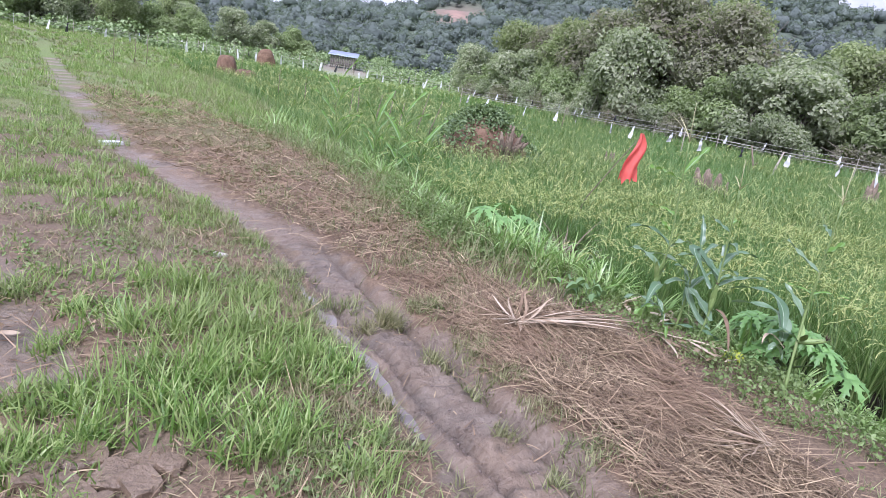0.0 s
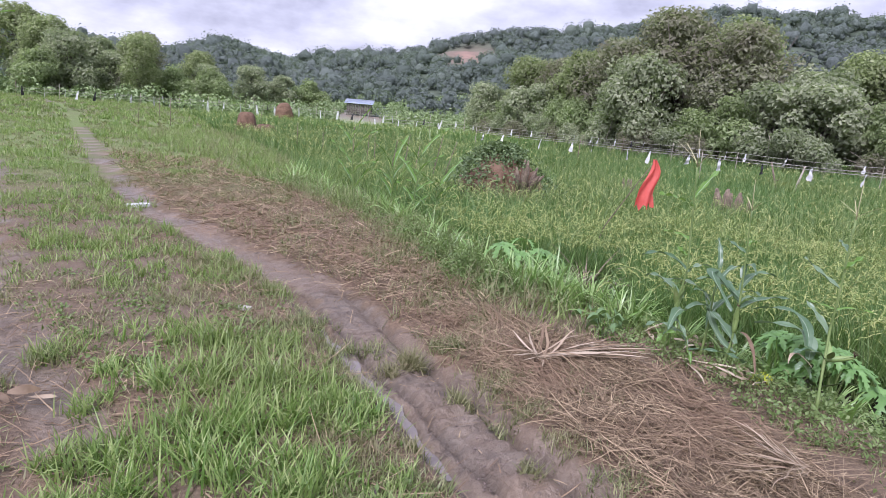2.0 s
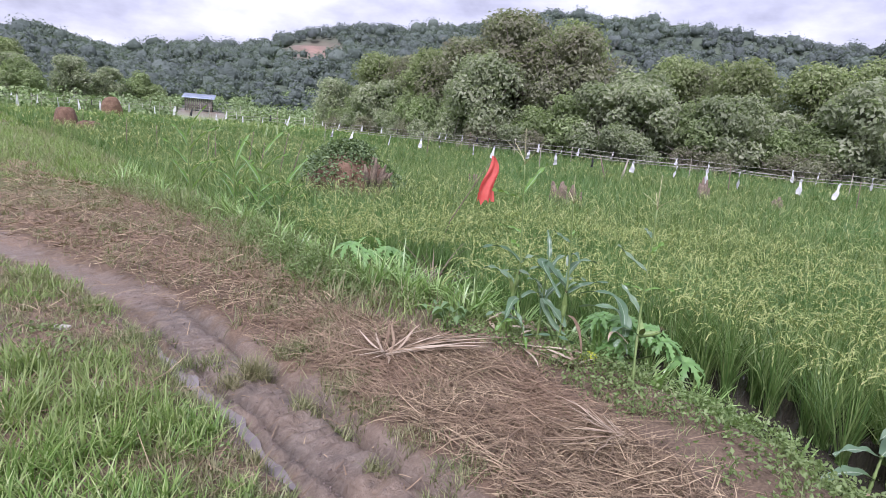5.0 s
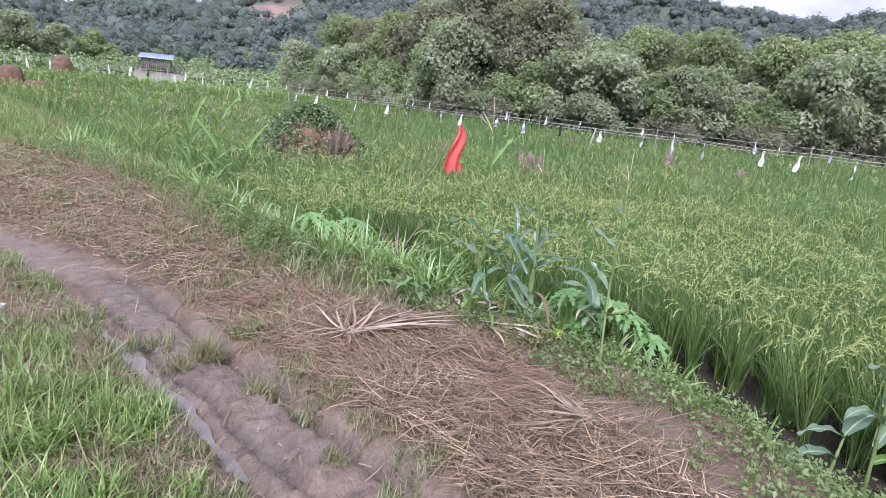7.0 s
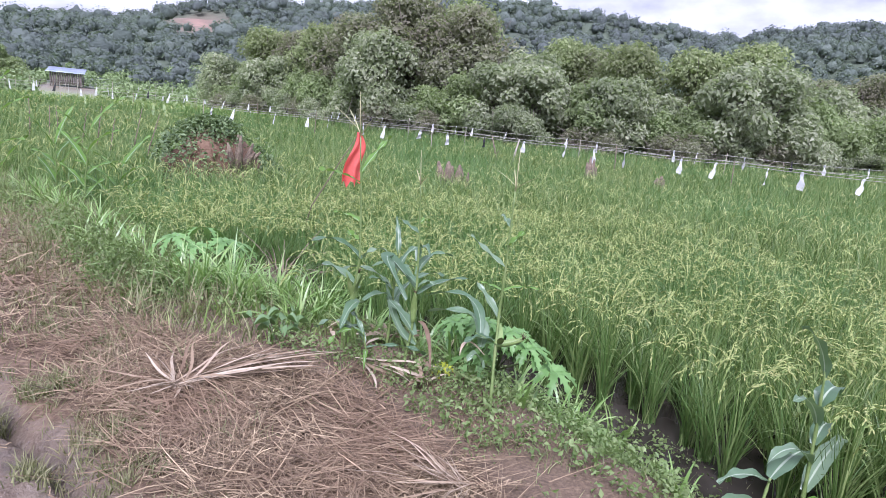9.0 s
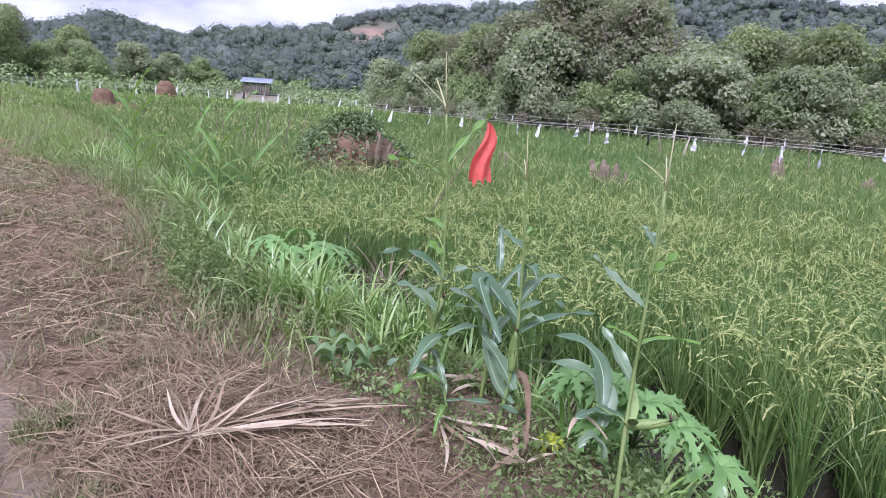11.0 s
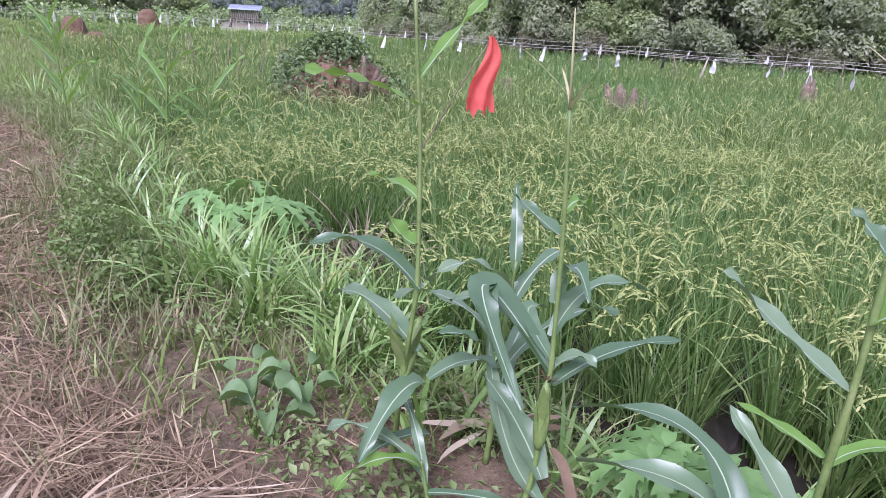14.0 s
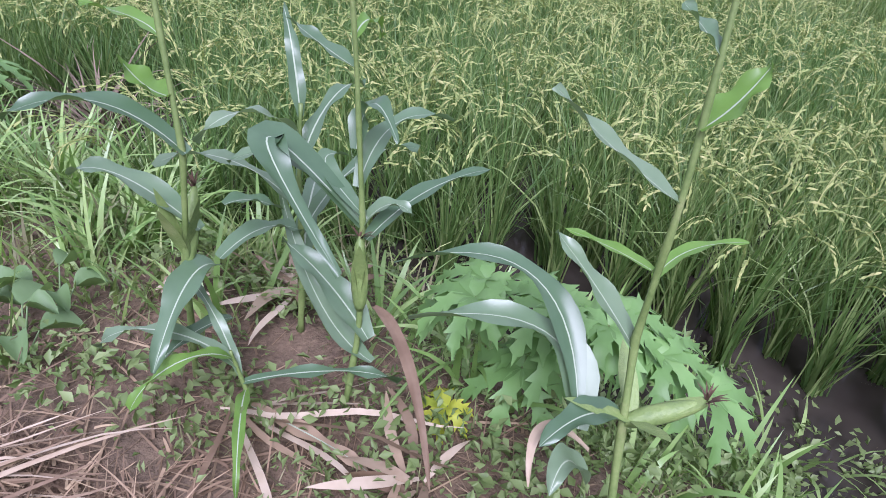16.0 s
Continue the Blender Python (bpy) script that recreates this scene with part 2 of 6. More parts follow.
def water_mat():
    m, nt, b, out = node_mat("muddy_water")
    pos = world_pos(nt)
    n = noise_tex(nt, 3.0, 3.0, 0.5, pos)
    nt.links.new(ramp(nt, n, [(0.3, (0.025, 0.022, 0.018)), (0.7, (0.06, 0.05, 0.042))]), b.inputs["Base Color"])
    b.inputs["Roughness"].default_value = 0.06
    b.inputs["IOR"].default_value = 1.33
    bump(nt, b, noise_tex(nt, 20.0, 2.0, 0.5, pos), 0.05, 0.01)
    return m


def ground_mat():
    m, nt, b, out = node_mat("field_ground")
    pos = world_pos(nt)

    def attr(n):
        a = nt.nodes.new("ShaderNodeAttribute")
        a.attribute_name = n
        return a.outputs["Fac"]
    big = noise_tex(nt, 0.5, 4.0, 0.6, pos)
    mid = noise_tex(nt, 5.0, 6.0, 0.65, pos)
    fine = noise_tex(nt, 45.0, 5.0, 0.7, pos)
    soil = ramp(nt, mid, [(0.25, (0.0765, 0.0553, 0.0365)), (0.5, (0.14, 0.0978, 0.0658)), (0.75, (0.212, 0.157, 0.106))])
    soil = mix_col(nt, 0.55, soil, ramp(nt, fine, [(0.3, (0.068, 0.051, 0.0365)), (0.7, (0.238, 0.178, 0.12))]))
    mudc = ramp(nt, mid, [(0.3, (0.085, 0.0629, 0.0468)), (0.5, (0.162, 0.126, 0.0955)), (0.72, (0.255, 0.208, 0.161))])
    mudc = mix_col(nt, 0.4, mudc, ramp(nt, fine, [(0.35, (0.085, 0.0638, 0.0476)), (0.65, (0.221, 0.178, 0.139))]))
    red = ramp(nt, big, [(0.45, (0, 0, 0)), (0.65, (1, 1, 1))])
    mudc = mix_col(nt, mix_col(nt, 0.55, (0.0, 0.0, 0.0), red), mudc, (0.255, 0.162, 0.0955))
    litter = ramp(nt, fine, [(0.25, (0.0638, 0.0408, 0.0256)), (0.5, (0.145, 0.0952, 0.0599)), (0.75, (0.289, 0.208, 0.132))])
    green = ramp(nt, fine, [(0.3, (0.0765, 0.128, 0.0256)), (0.7, (0.187, 0.272, 0.0658))])
    col = mix_col(nt, attr("litter"), soil, litter)
    col = mix_col(nt, attr("green"), col, green)
    col = mix_col(nt, attr("mud"), col, mudc)
    # Dark colour for wet ruts and for the painted shade of tread marks.
    wet_shade_col = ramp(nt, fine, [(0.3, (0.045, 0.034, 0.0258)), (0.7, (0.1, 0.078, 0.0585))])
    col = mix_col(nt, attr("wet"), col, wet_shade_col)
    paddy = ramp(nt, mid, [(0.3, (0.145, 0.246, 0.0439)), (0.7, (0.255, 0.34, 0.0804))])
    col = mix_col(nt, attr("paddy"), col, paddy)
    nt.links.new(col, b.inputs["Base Color"])
    wet = nt.nodes.new("ShaderNodeMapRange")
    nt.links.new(attr("mud"), wet.inputs["Value"])
    wet.inputs["To Min"].default_value = 0.9
    wet.inputs["To Max"].default_value = 0.33
    nt.links.new(wet.outputs[0], b.inputs["Roughness"])
    clod = noise_tex(nt, 16.0, 5.0, 0.65, pos)
    h = mix_col(nt, 0.5, mix_col(nt, 0.5, mid, fine), clod)
    bump(nt, b, h, 1.0, 0.045)
    return m


M_CLOTH, M_WATER, M_GROUND = cloth_mat(), water_mat(), ground_mat()
M_PUDDLE = solid("silty_puddle", [(0.2, (0.15, 0.125, 0.113)), (0.8, (0.22, 0.19, 0.175))], 6.0, 0.07, 0.03, 30.0)


# ---- mesh tools ----
rng = np.random.default_rng(7)


class Batch:
    """Collects many small pieces into one mesh."""

    def __init__(self):
        self.v, self.q, self.t, self.n = [], [], [], 0

    def add(self, v, q=None, t=None):
        if q is not None and len(q):
            self.q.append(q + self.n)
        if t is not None and len(t):
            self.t.append(t + self.n)
        self.v.append(v)
        self.n += len(v)

    def mesh(self, name, mats, smooth=False):
        v = np.concatenate(self.v)
        q = np.concatenate(self.q) if self.q else np.zeros((0, 4), int)
        t = np.concatenate(self.t) if self.t else np.zeros((0, 3), int)
        me = bpy.data.meshes.new(name)
        me.vertices.add(len(v))
        me.vertices.foreach_set("co", v.astype(np.float32).ravel())
        me.loops.add(q.size + t.size)
        me.loops.foreach_set("vertex_index", np.concatenate([q.ravel(), t.ravel()]).astype(np.int32))
        me.polygons.add(len(q) + len(t))
        start = np.concatenate([np.arange(len(q)) * 4, q.size + np.arange(len(t)) * 3]).astype(np.int32)
        me.polygons.foreach_set("loop_start", start)
        if smooth:
            me.polygons.foreach_set("use_smooth", np.ones(len(q) + len(t), bool))
        for m in (mats if isinstance(mats, (list, tuple)) else [mats]):
            me.materials.append(m)
        me.update(calc_edges=True)
        me.validate()
        return me

    def obj(self, name, mats, parent=None, label="", smooth=False):
        ob = new(name, self.mesh(name, mats, smooth))
        if parent is not None:
            ob.parent = parent
        if label:
            ob["label"] = label
        return ob


def ribbons(batch, p, az, length, width, lean, bend, n=4, shape="grass", roll=None, twist=0.0):
    """Curved tapering blades: base points, heading, length, width, lean from upright and added bend, all arrays."""
    p = np.asarray(p, float)
    k = len(p)
    az, length, width, lean, bend = [np.broadcast_to(np.asarray(a, float), (k,)) for a in (az, length, width, lean, bend)]
    hx, hy = np.cos(az), np.sin(az)
    pos = p.copy()
    rows = []
    rl = np.zeros(k) if roll is None else np.broadcast_to(np.asarray(roll, float), (k,))
    for i in range(n + 1):
        s = i / n
        a = lean + bend * s
        if shape == "grass":
            w = width * (1 - s) ** 0.7
        elif shape == "leaf":
            w = width * max(0.02, math.sin(math.pi * (0.08 + 0.92 * s)) ** 0.8)
        else:
            w = width * (1 - 0.35 * s)
        ca, sa = np.cos(a), np.sin(a)
        tx, ty, tz = sa * hx, sa * hy, ca
        nx, ny, nz = ca * hx, ca * hy, -sa
        r = rl + twist * s
        cr, sr = np.cos(r), np.sin(r)
        wx, wy, wz = -hy * cr + nx * sr, hx * cr + ny * sr, nz * sr
        half = np.stack([wx * w, wy * w, wz * w], 1) * 0.5
        if i < n:
            rows += [pos - half, pos + half]
        else:
            rows.append(pos.copy())
        pos = pos + np.stack([tx, ty, tz], 1) * (length / n)[:, None]
    v = np.stack(rows, 1)
    m = 2 * n + 1
    base = (np.arange(k) * m)[:, None]
    q = np.concatenate([base + np.array([[2 * i, 2 * i + 1, 2 * i + 3, 2 * i + 2]]) for i in range(n - 1)]) if n > 1 else None
    t = base + np.array([[2 * n - 2, 2 * n - 1, 2 * n]])
    batch.add(v.reshape(-1, 3), q, t)


def cards(batch, p, size, up=0.3, aspect=0.55, outward=None):
    """Small leaf-shaped pieces at the points p, facing about."""
    k = len(p)
    d = rng.normal(size=(k, 3))
    if outward is not None:
        d = d * 0.75 + outward
    d[:, 2] += up
    d /= np.linalg.norm(d, axis=1)[:, None] + 1e-9
    a = np.cross(d, rng.normal(size=(k, 3)))
    a /= np.linalg.norm(a, axis=1)[:, None] + 1e-9
    b = np.cross(d, a)
    s = (size * rng.uniform(0.6, 1.35, k))[:, None]
    droop = d * s * 0.15
    v = np.stack([p - a * s * 0.5, p + b * s * 0.5 * aspect + droop, p + a * s * 0.55 - droop, p - b * s * 0.5 * aspect + droop], 1)
    base = (np.arange(k) * 4)[:, None]
    batch.add(v.reshape(-1, 3), None, np.concatenate([base + np.array([[0, 1, 2]]), base + np.array([[0, 2, 3]])]))


def tube(batch, pts, radii, sides=6):
    """A tapered round limb along pts."""
    pts = [Vector(p) for p in pts]
    rows = []
    for i, p in enumerate(pts):
        d = (pts[min(i + 1, len(pts) - 1)] - pts[max(i - 1, 0)]).normalized()
        u = d.orthogonal().normalized()
        w = d.cross(u)
        rows.append([p + (u * math.cos(2 * math.pi * j / sides) + w * math.sin(2 * math.pi * j / sides)) * radii[i] for j in range(sides)])
    v = np.array([c for r in rows for c in r])
    q = []
    for i in range(len(pts) - 1):
        for j in range(sides):
            q.append([i * sides + j, i * sides + (j + 1) % sides, (i + 1) * sides + (j + 1) % sides, (i + 1) * sides + j])
    t = [[0, j + 1, j] for j in range(1, sides - 1)]
    e = (len(pts) - 1) * sides
    t += [[e, e + j, e + j + 1] for j in range(1, sides - 1)]
    batch.add(v, np.array(q), np.array(t))


def part(name, batch, mats, parent, label="", smooth=False):
    return batch.obj(name, mats, parent, label, smooth)


def thing(name, x, y, z, label, category, group="", kind=""):
    ob = new(name)
    ob.location = (x, y, z)
    return tagged(ob, label, category, group, kind)


def fbm(x, y, scale, seed=0.0, octaves=3):
    """Smooth pseudo-random field over arrays, about -1..1."""
    x, y = np.asarray(x, float), np.asarray(y, float)
    out, amp, f = np.zeros(np.broadcast(x, y).shape), 1.0, 1.0 / scale
    for o in range(octaves):
        a = 1.7 * o + seed
        out = out + amp * (np.sin(x * f * 2.1 + 3.1 * a + 1.3 * np.sin(y * f * 1.7 + a)) * np.cos(y * f * 2.3 - 2.2 * a + 1.1 * np.sin(x * f * 1.9 - a)))
        amp *= 0.55
        f *= 2.03
    return out / 1.6


def polyline(x, y, pts):
    """Distance to a line of points, signed plus to its right, and the length run along it."""
    x, y = np.asarray(x, float), np.asarray(y, float)
    best = np.full(x.shape, 1e9)
    sign = np.ones(x.shape)
    run = np.zeros(x.shape)
    acc = 0.0
    for (ax, ay), (bx, by) in zip(pts[:-1], pts[1:]):
        dx, dy = bx - ax, by - ay
        ln = math.hypot(dx, dy)
        u = np.clip(((x - ax) * dx + (y - ay) * dy) / ln ** 2, 0, 1)
        d = np.hypot(x - ax - u * dx, y - ay - u * dy)
        c = (x - ax) * dy - (y - ay) * dx
        near = d < best
        best = np.where(near, d, best)
        sign = np.where(near, np.sign(c), sign)
        run = np.where(near, acc + u * ln, run)
        acc += ln
    return best * sign, run


def step(a, b, x):
    u = np.clip((x - a) / (b - a), 0, 1)
    return u * u * (3 - 2 * u)


# ---- ground ----
BANK = [(3.4, -12), (2.85, -2), (2.45, 1.2), (2.32, 2.2), (2.18, 3.0), (1.78, 3.9), (1.15, 4.7), (0.6, 5.5), (0.1, 6.5), (-0.4, 8.0), (-1.2, 9.7), (-3.1, 13.5), (-6.7, 22), (-11.5, 32), (-19, 50), (-30, 72)]
STRAW_EDGE = [(2.4, -6), (1.85, 0.5), (1.62, 2.13), (1.47, 2.57), (1.27, 3.31), (0.82, 3.86), (0.23, 4.47), (-0.34, 5.53), (-0.81, 7.06), (-1.59, 8.89), (-2.36, 10.37), (-3.81, 12.06), (-6.2, 15.66), (-10, 21)]
TRACK = [(1.3, -8), (0.75, -1.5), (0.38, 0.8), (0.08, 1.8), (-0.17, 2.2), (-0.45, 2.85), (-0.7, 3.3), (-1.0, 3.9), (-1.5, 4.8), (-2.25, 5.75), (-3.4, 7.05), (-4.6, 8.4), (-6.5, 11.5), (-9.8, 17.1), (-15.5, 26.8), (-24, 42), (-40, 66)]
LEFT_MUD = [(-1.3, 0.2), (-1.75, 1.5), (-2.3, 2.1), (-2.75, 2.7), (-3.6, 3.6), (-4.3, 4.4), (-6.6, 7.8), (-9.5, 12.5)]


RUTS = ((-0.31, 0.022), (-0.12, 0.03), (0.24, 0.035))


def ground_height(x, y):
    d, _ = polyline(x, y, BANK)
    tr, run = polyline(x, y, TRACK)
    lm, _ = polyline(x, y, LEFT_MUD)
    z = 0.03 * fbm(x, y, 1.6, 2.0) + 0.012 * fbm(x, y, 0.35, 5.0)
    w = 0.33 - 0.1 * step(3.2, 5.0, y) + 0.06 * fbm(x, y, 0.9, 1.0)
    z = z - 0.045 * step(w + 0.12, w - 0.08, np.abs(tr))
    near = step(6.0, 3.0, y)
    for off, dep, wd in ((-0.25, 0.085, 0.055), (-0.12, 0.055, 0.028), (0.24, 0.095, 0.04)):
        z = z - near * dep * np.exp(-((tr - off + 0.03 * fbm(x, y, 0.7, 9.0)) / wd) ** 2)
    z = z + near * step(0.5, 0.2, np.abs(tr)) * (0.024 * fbm(x, y, 0.12, 3.0, 3) + 0.014 * np.sin(run * 52 + 2 * fbm(x, y, 0.3, 2.0)) * step(0.3, 0.0, np.abs(tr - 0.02)))
    z = z - 0.05 * step(0.4, 0.1, np.abs(lm + 0.1 * fbm(x, y, 0.8, 4.0)))
    drop = step(-0.12, 0.95 - 0.15 * step(4.5, 3.5, y), d + 0.12 * fbm(x, y, 0.6, 7.0))
    z = z * (1 - drop) - 0.46 * drop
    far = step(75, 160, np.hypot(x, y))
    return z + far * 2.0


def build_ground():
    def axis(lo, hi, fine, far_lo, far_hi):
        mid = np.arange(lo, hi, fine)
        g = [fine * 1.09 ** i for i in range(1, 120)]
        up = hi + np.cumsum(g)
        dn = lo - np.cumsum(g)
        return np.concatenate([dn[dn > far_lo][::-1], [], mid, up[up < far_hi]])
    xs = axis(-5.0, 4.2, 0.03, -2500, 2500)
    ys = axis(0.6, 8.0, 0.03, -2500, 2500)
    gx, gy = np.meshgrid(xs, ys)
    z = ground_height(gx, gy)
    v = np.stack([gx.ravel(), gy.ravel(), z.ravel()], 1)
    nx, ny = len(xs), len(ys)
    i = np.arange(nx - 1)[None, :] + np.arange(ny - 1)[:, None] * nx
    i = i.ravel()
    b = Batch()
    b.add(v, np.stack([i, i + 1, i + 1 + nx, i + nx], 1))
    ob = b.obj("ground", M_GROUND, smooth=True)
    x, y = v[:, 0], v[:, 1]
    d, _ = polyline(x, y, BANK)
    tr, run = polyline(x, y, TRACK)
    lm, _ = polyline(x, y, LEFT_MUD)
    se, _ = polyline(x, y, STRAW_EDGE)
    wob = fbm(x, y, 0.5, 1.0)
    mud = step(0.42 - 0.17 * step(3.0, 4.4, y), 0.28 - 0.15 * step(3.0, 4.4, y), np.abs(tr - 0.06) + 0.13 * wob + 0.12 * fbm(x, y, 0.16, 6.0))
    mud = np.maximum(mud, step(0.34, 0.12, np.abs(lm) + 0.2 * fbm(x, y, 0.6, 5.0)))
    mud = np.maximum(mud, step(0.45, 0.75, d) * 0.9)
    litter = step(0.12, -0.1, se + 0.12 * wob) * step(0.2, 0.45, tr + 0.1 * wob) * step(14, 9, y)
    litter = np.maximum(litter, 0.5 * step(0.0, 0.2, se) * step(0.6, 0.1, d) * step(5, 4, y))
    litter = np.maximum(litter, 0.8 * step(-0.4, 0.4, fbm(x, y, 1.4, 8.0)) * step(-0.3, -0.5, tr) * step(12, 7, y))
    green = np.clip(step(9, 16, np.hypot(x, y)) * (0.75 + 0.25 * wob), 0, 1)
    wet = np.zeros(len(x))
    for off, wd in RUTS:
        wet = np.maximum(wet, np.exp(-((tr - off + 0.03 * fbm(x, y, 0.7, 9.0)) / wd) ** 2) * (0.75 + 0.5 * fbm(x, y, 0.13, 4.1)))
    # Tread marks: shade of shallow relief painted as dark lines, not wetness.
    tread_shade = step(0.35, 0.75, np.sin(run * 46 + 2.5 * fbm(x, y, 0.3, 2.0))) * step(0.05, 0.35, fbm(x, y, 0.28, 6.4)) * step(0.34, 0.22, np.abs(tr - 0.02))
    wet = np.maximum(wet, 0.8 * tread_shade)
    wet = np.clip(wet, 0, 1) * step(6.0, 3.6, y)
    paddy = step(22, 40, np.hypot(x, y)) * step(1.0, 2.0, d) * step(110, 75, y)
    for nm, val in (("mud", mud), ("litter", litter), ("green", green * (1 - mud)), ("paddy", paddy), ("wet", wet)):
        ob.data.attributes.new(nm, "FLOAT", "POINT").data.foreach_set("value", val.astype(np.float32))
    return tagged(ob, "muddy earth with straw litter and worn track", "ground", kind="structure")


build_ground()


def build_water():
    pts = [(2.6, -12), (2.5, 1.0), (2.3, 3.4), (1.5, 5.2), (0.6, 8.0), (-2.3, 13.8), (-5.8, 22), (-18, 50), (60, 50), (60, -12)]
    bm = bmesh.new()
    vs = [bm.verts.new((x, y, -0.40)) for x, y in pts]
    bm.faces.new(vs)
    bmesh.ops.triangulate(bm, faces=bm.faces)
    me = bpy.data.meshes.new("paddy_water")
    bm.to_mesh(me)
    me.materials.append(M_WATER)
    tagged(new("water", me), "dark still water standing in the paddy", "water", kind="structure")


build_water()


def strip_water(name, line, lo, hi, off, width, z, label):
    """A narrow puddle that follows a rut."""
    d = np.linspace(lo, hi, 40)
    rows = []
    segs = list(zip(line[:-1], line[1:]))
    for i, s in enumerate(d):
        acc = 0
        for (ax, ay), (bx, by) in segs:
            ln = math.hypot(bx - ax, by - ay)
            if acc + ln >= s:
                u = (s - acc) / ln
                tx, ty = (bx - ax) / ln, (by - ay) / ln
                cx, cy = ax + (bx - ax) * u + ty * off, ay + (by - ay) * u - tx * off
                w = width * (0.6 + 0.4 * math.sin(i * 0.9) * math.sin(i * 0.37)) * math.sin(math.pi * (i + 0.4) / 39.8) ** 0.4
                rows += [(cx - ty * w, cy + tx * w, z), (cx + ty * w, cy - tx * w, z)]
                break
            acc += ln
    b = Batch()
    n = len(rows) // 2
    b.add(np.array(rows), np.array([[2 * i, 2 * i + 1, 2 * i + 3, 2 * i + 2] for i in range(n - 1)]))
    return tagged(b.obj(name, M_PUDDLE), label, "puddle")


# ---- rice ----
def scatter(x0, x1, y0, y1, density):
    n = int((x1 - x0) * (y1 - y0) * density)
    return rng.uniform(x0, x1, n), rng.uniform(y0, y1, n)


def rice_zone(x, y):
    d, _ = polyline(x, y, BANK)
    edge = 0.45 + 0.62 * step(5.2, 3.7, y) + 0.12 * fbm(x, y, 0.7, 6.0)
    ok = (d > edge) & (np.hypot(x - 1.36, y - 5.98) > 0.68) & (np.abs(np.hypot((x - 1.3) / 1.05, y - 13.95)) > 1.12)
    return ok


def in_view(x, y, margin=0.0):
    """The wedge of field that lies ahead of the walk."""
    a = np.degrees(np.arctan2(x - 0.6, y + 0.8))
    return (a > -46 - margin) & (a < 72 + margin)


def build_rice():
    near, pan = Batch(), Batch()
    r0 = (1.5, 2.0)

    def hills(lo, hi, sp):
        gx, gy = np.meshgrid(np.arange(-hi, hi, sp), np.arange(0, hi + 2, sp))
        x, y = gx.ravel(), gy.ravel()
        x = x + rng.uniform(-0.3, 0.3, len(x)) * sp
        y = y + rng.uniform(-0.3, 0.3, len(x)) * sp
        r = np.hypot(x - r0[0], y - r0[1])
        ok = (r >= lo) & (r < hi) & rice_zone(x, y) & in_view(x, y)
        return x[ok], y[ok]
    for lo, hi, sp, nb, seg, wide, npan, ngr in ((0, 7.5, 0.25, 54, 4, 0.0115, 7, 20), (7.5, 18, 0.32, 32, 3, 0.015, 5, 0), (18, 34, 0.42, 16, 2, 0.028, 4, 0), (34, 66, 0.85, 13, 2, 0.055, 3, 0)):
        x, y = hills(lo, hi, sp)
        n = len(x)
        ripe = np.clip(0.2 + 0.75 * step(15, 6, np.hypot(x - 5, y - 4)) + 0.35 * step(2, -4, x - 0.1 * y) + 0.3 * fbm(x, y, 3.0, 3.3), 0.05, 1.1)
        tall = (0.73 + 0.07 * fbm(x, y, 2.2, 1.1)) * rng.uniform(0.86, 1.12, n)
        bx = np.repeat(x, nb) + rng.normal(0, 0.01 + sp * 0.035, n * nb)
        by = np.repeat(y, nb) + rng.normal(0, 0.01 + sp * 0.035, n * nb)
        p = np.stack([bx, by, np.full(n * nb, -0.41)], 1)
        ln = np.repeat(tall, nb) * rng.uniform(0.78, 1.27, n * nb)
        ribbons(near, p, rng.uniform(0, 6.283, n * nb), ln, wide * rng.uniform(0.7, 1.3, n * nb), rng.uniform(0.02, 0.33, n * nb), 0.1 + 1.5 * rng.uniform(0, 1, n * nb) ** 1.8, seg, "grass", rng.uniform(-0.8, 0.8, n * nb))
        k = rng.poisson(npan * ripe)
        px, py, pt = np.repeat(x, k), np.repeat(y, k), np.repeat(tall, k)
        m = len(px)
        if not m:
            continue
        az = rng.uniform(0, 6.283, m)
        lean = rng.uniform(0.04, 0.4, m)
        ln = pt * rng.uniform(0.8, 0.98, m)
        off = rng.normal(0, 0.03, (m, 2))
        base = np.stack([px + off[:, 0], py + off[:, 1], np.full(m, -0.4)], 1)
        ribbons(near, base, az, ln, 0.004 + wide * 0.2, lean, 0.1, 2, "even")
        tip = base + np.stack([np.cos(az) * np.sin(lean + 0.05), np.sin(az) * np.sin(lean + 0.05), np.cos(lean + 0.05)], 1) * ln[:, None]
        plen = rng.uniform(0.2, 0.3, m)
        b0 = rng.uniform(0.3, 0.8, m)
        bend = rng.uniform(1.1, 2.1, m)
        if ngr:
            ribbons(pan, tip, az, plen, 0.003, b0, bend, 5, "even")
            for g in range(ngr):
                s = (g + 0.5) / ngr
                q = tip.copy()
                for st in range(6):
                    a = b0 + bend * s * (st + 0.5) / 6
                    q += np.stack([np.sin(a) * np.cos(az), np.sin(a) * np.sin(az), np.cos(a)], 1) * (plen * s / 6)[:, None]
                a = b0 + bend * s + rng.uniform(-0.28, 0.28, m)
                ribbons(pan, q, az + rng.uniform(-0.5, 0.5, m), 0.03, 0.009, a, 0.3, 2, "leaf", rng.uniform(-1, 1, m))
        else:
            ribbons(pan, tip, az, plen * 0.95, wide * 0.7, b0, bend, 3, "leaf", rng.uniform(-0.8, 0.8, m))
    # rice beside and behind the start of the walk
    gx, gy = np.meshgrid(np.arange(2, 16, 0.3), np.arange(-9, 3, 0.3))
    x, y = gx.ravel() + rng.uniform(-0.08, 0.08, gx.size), gy.ravel() + rng.uniform(-0.08, 0.08, gx.size)
    ok = rice_zone(x, y) & ~in_view(x, y)
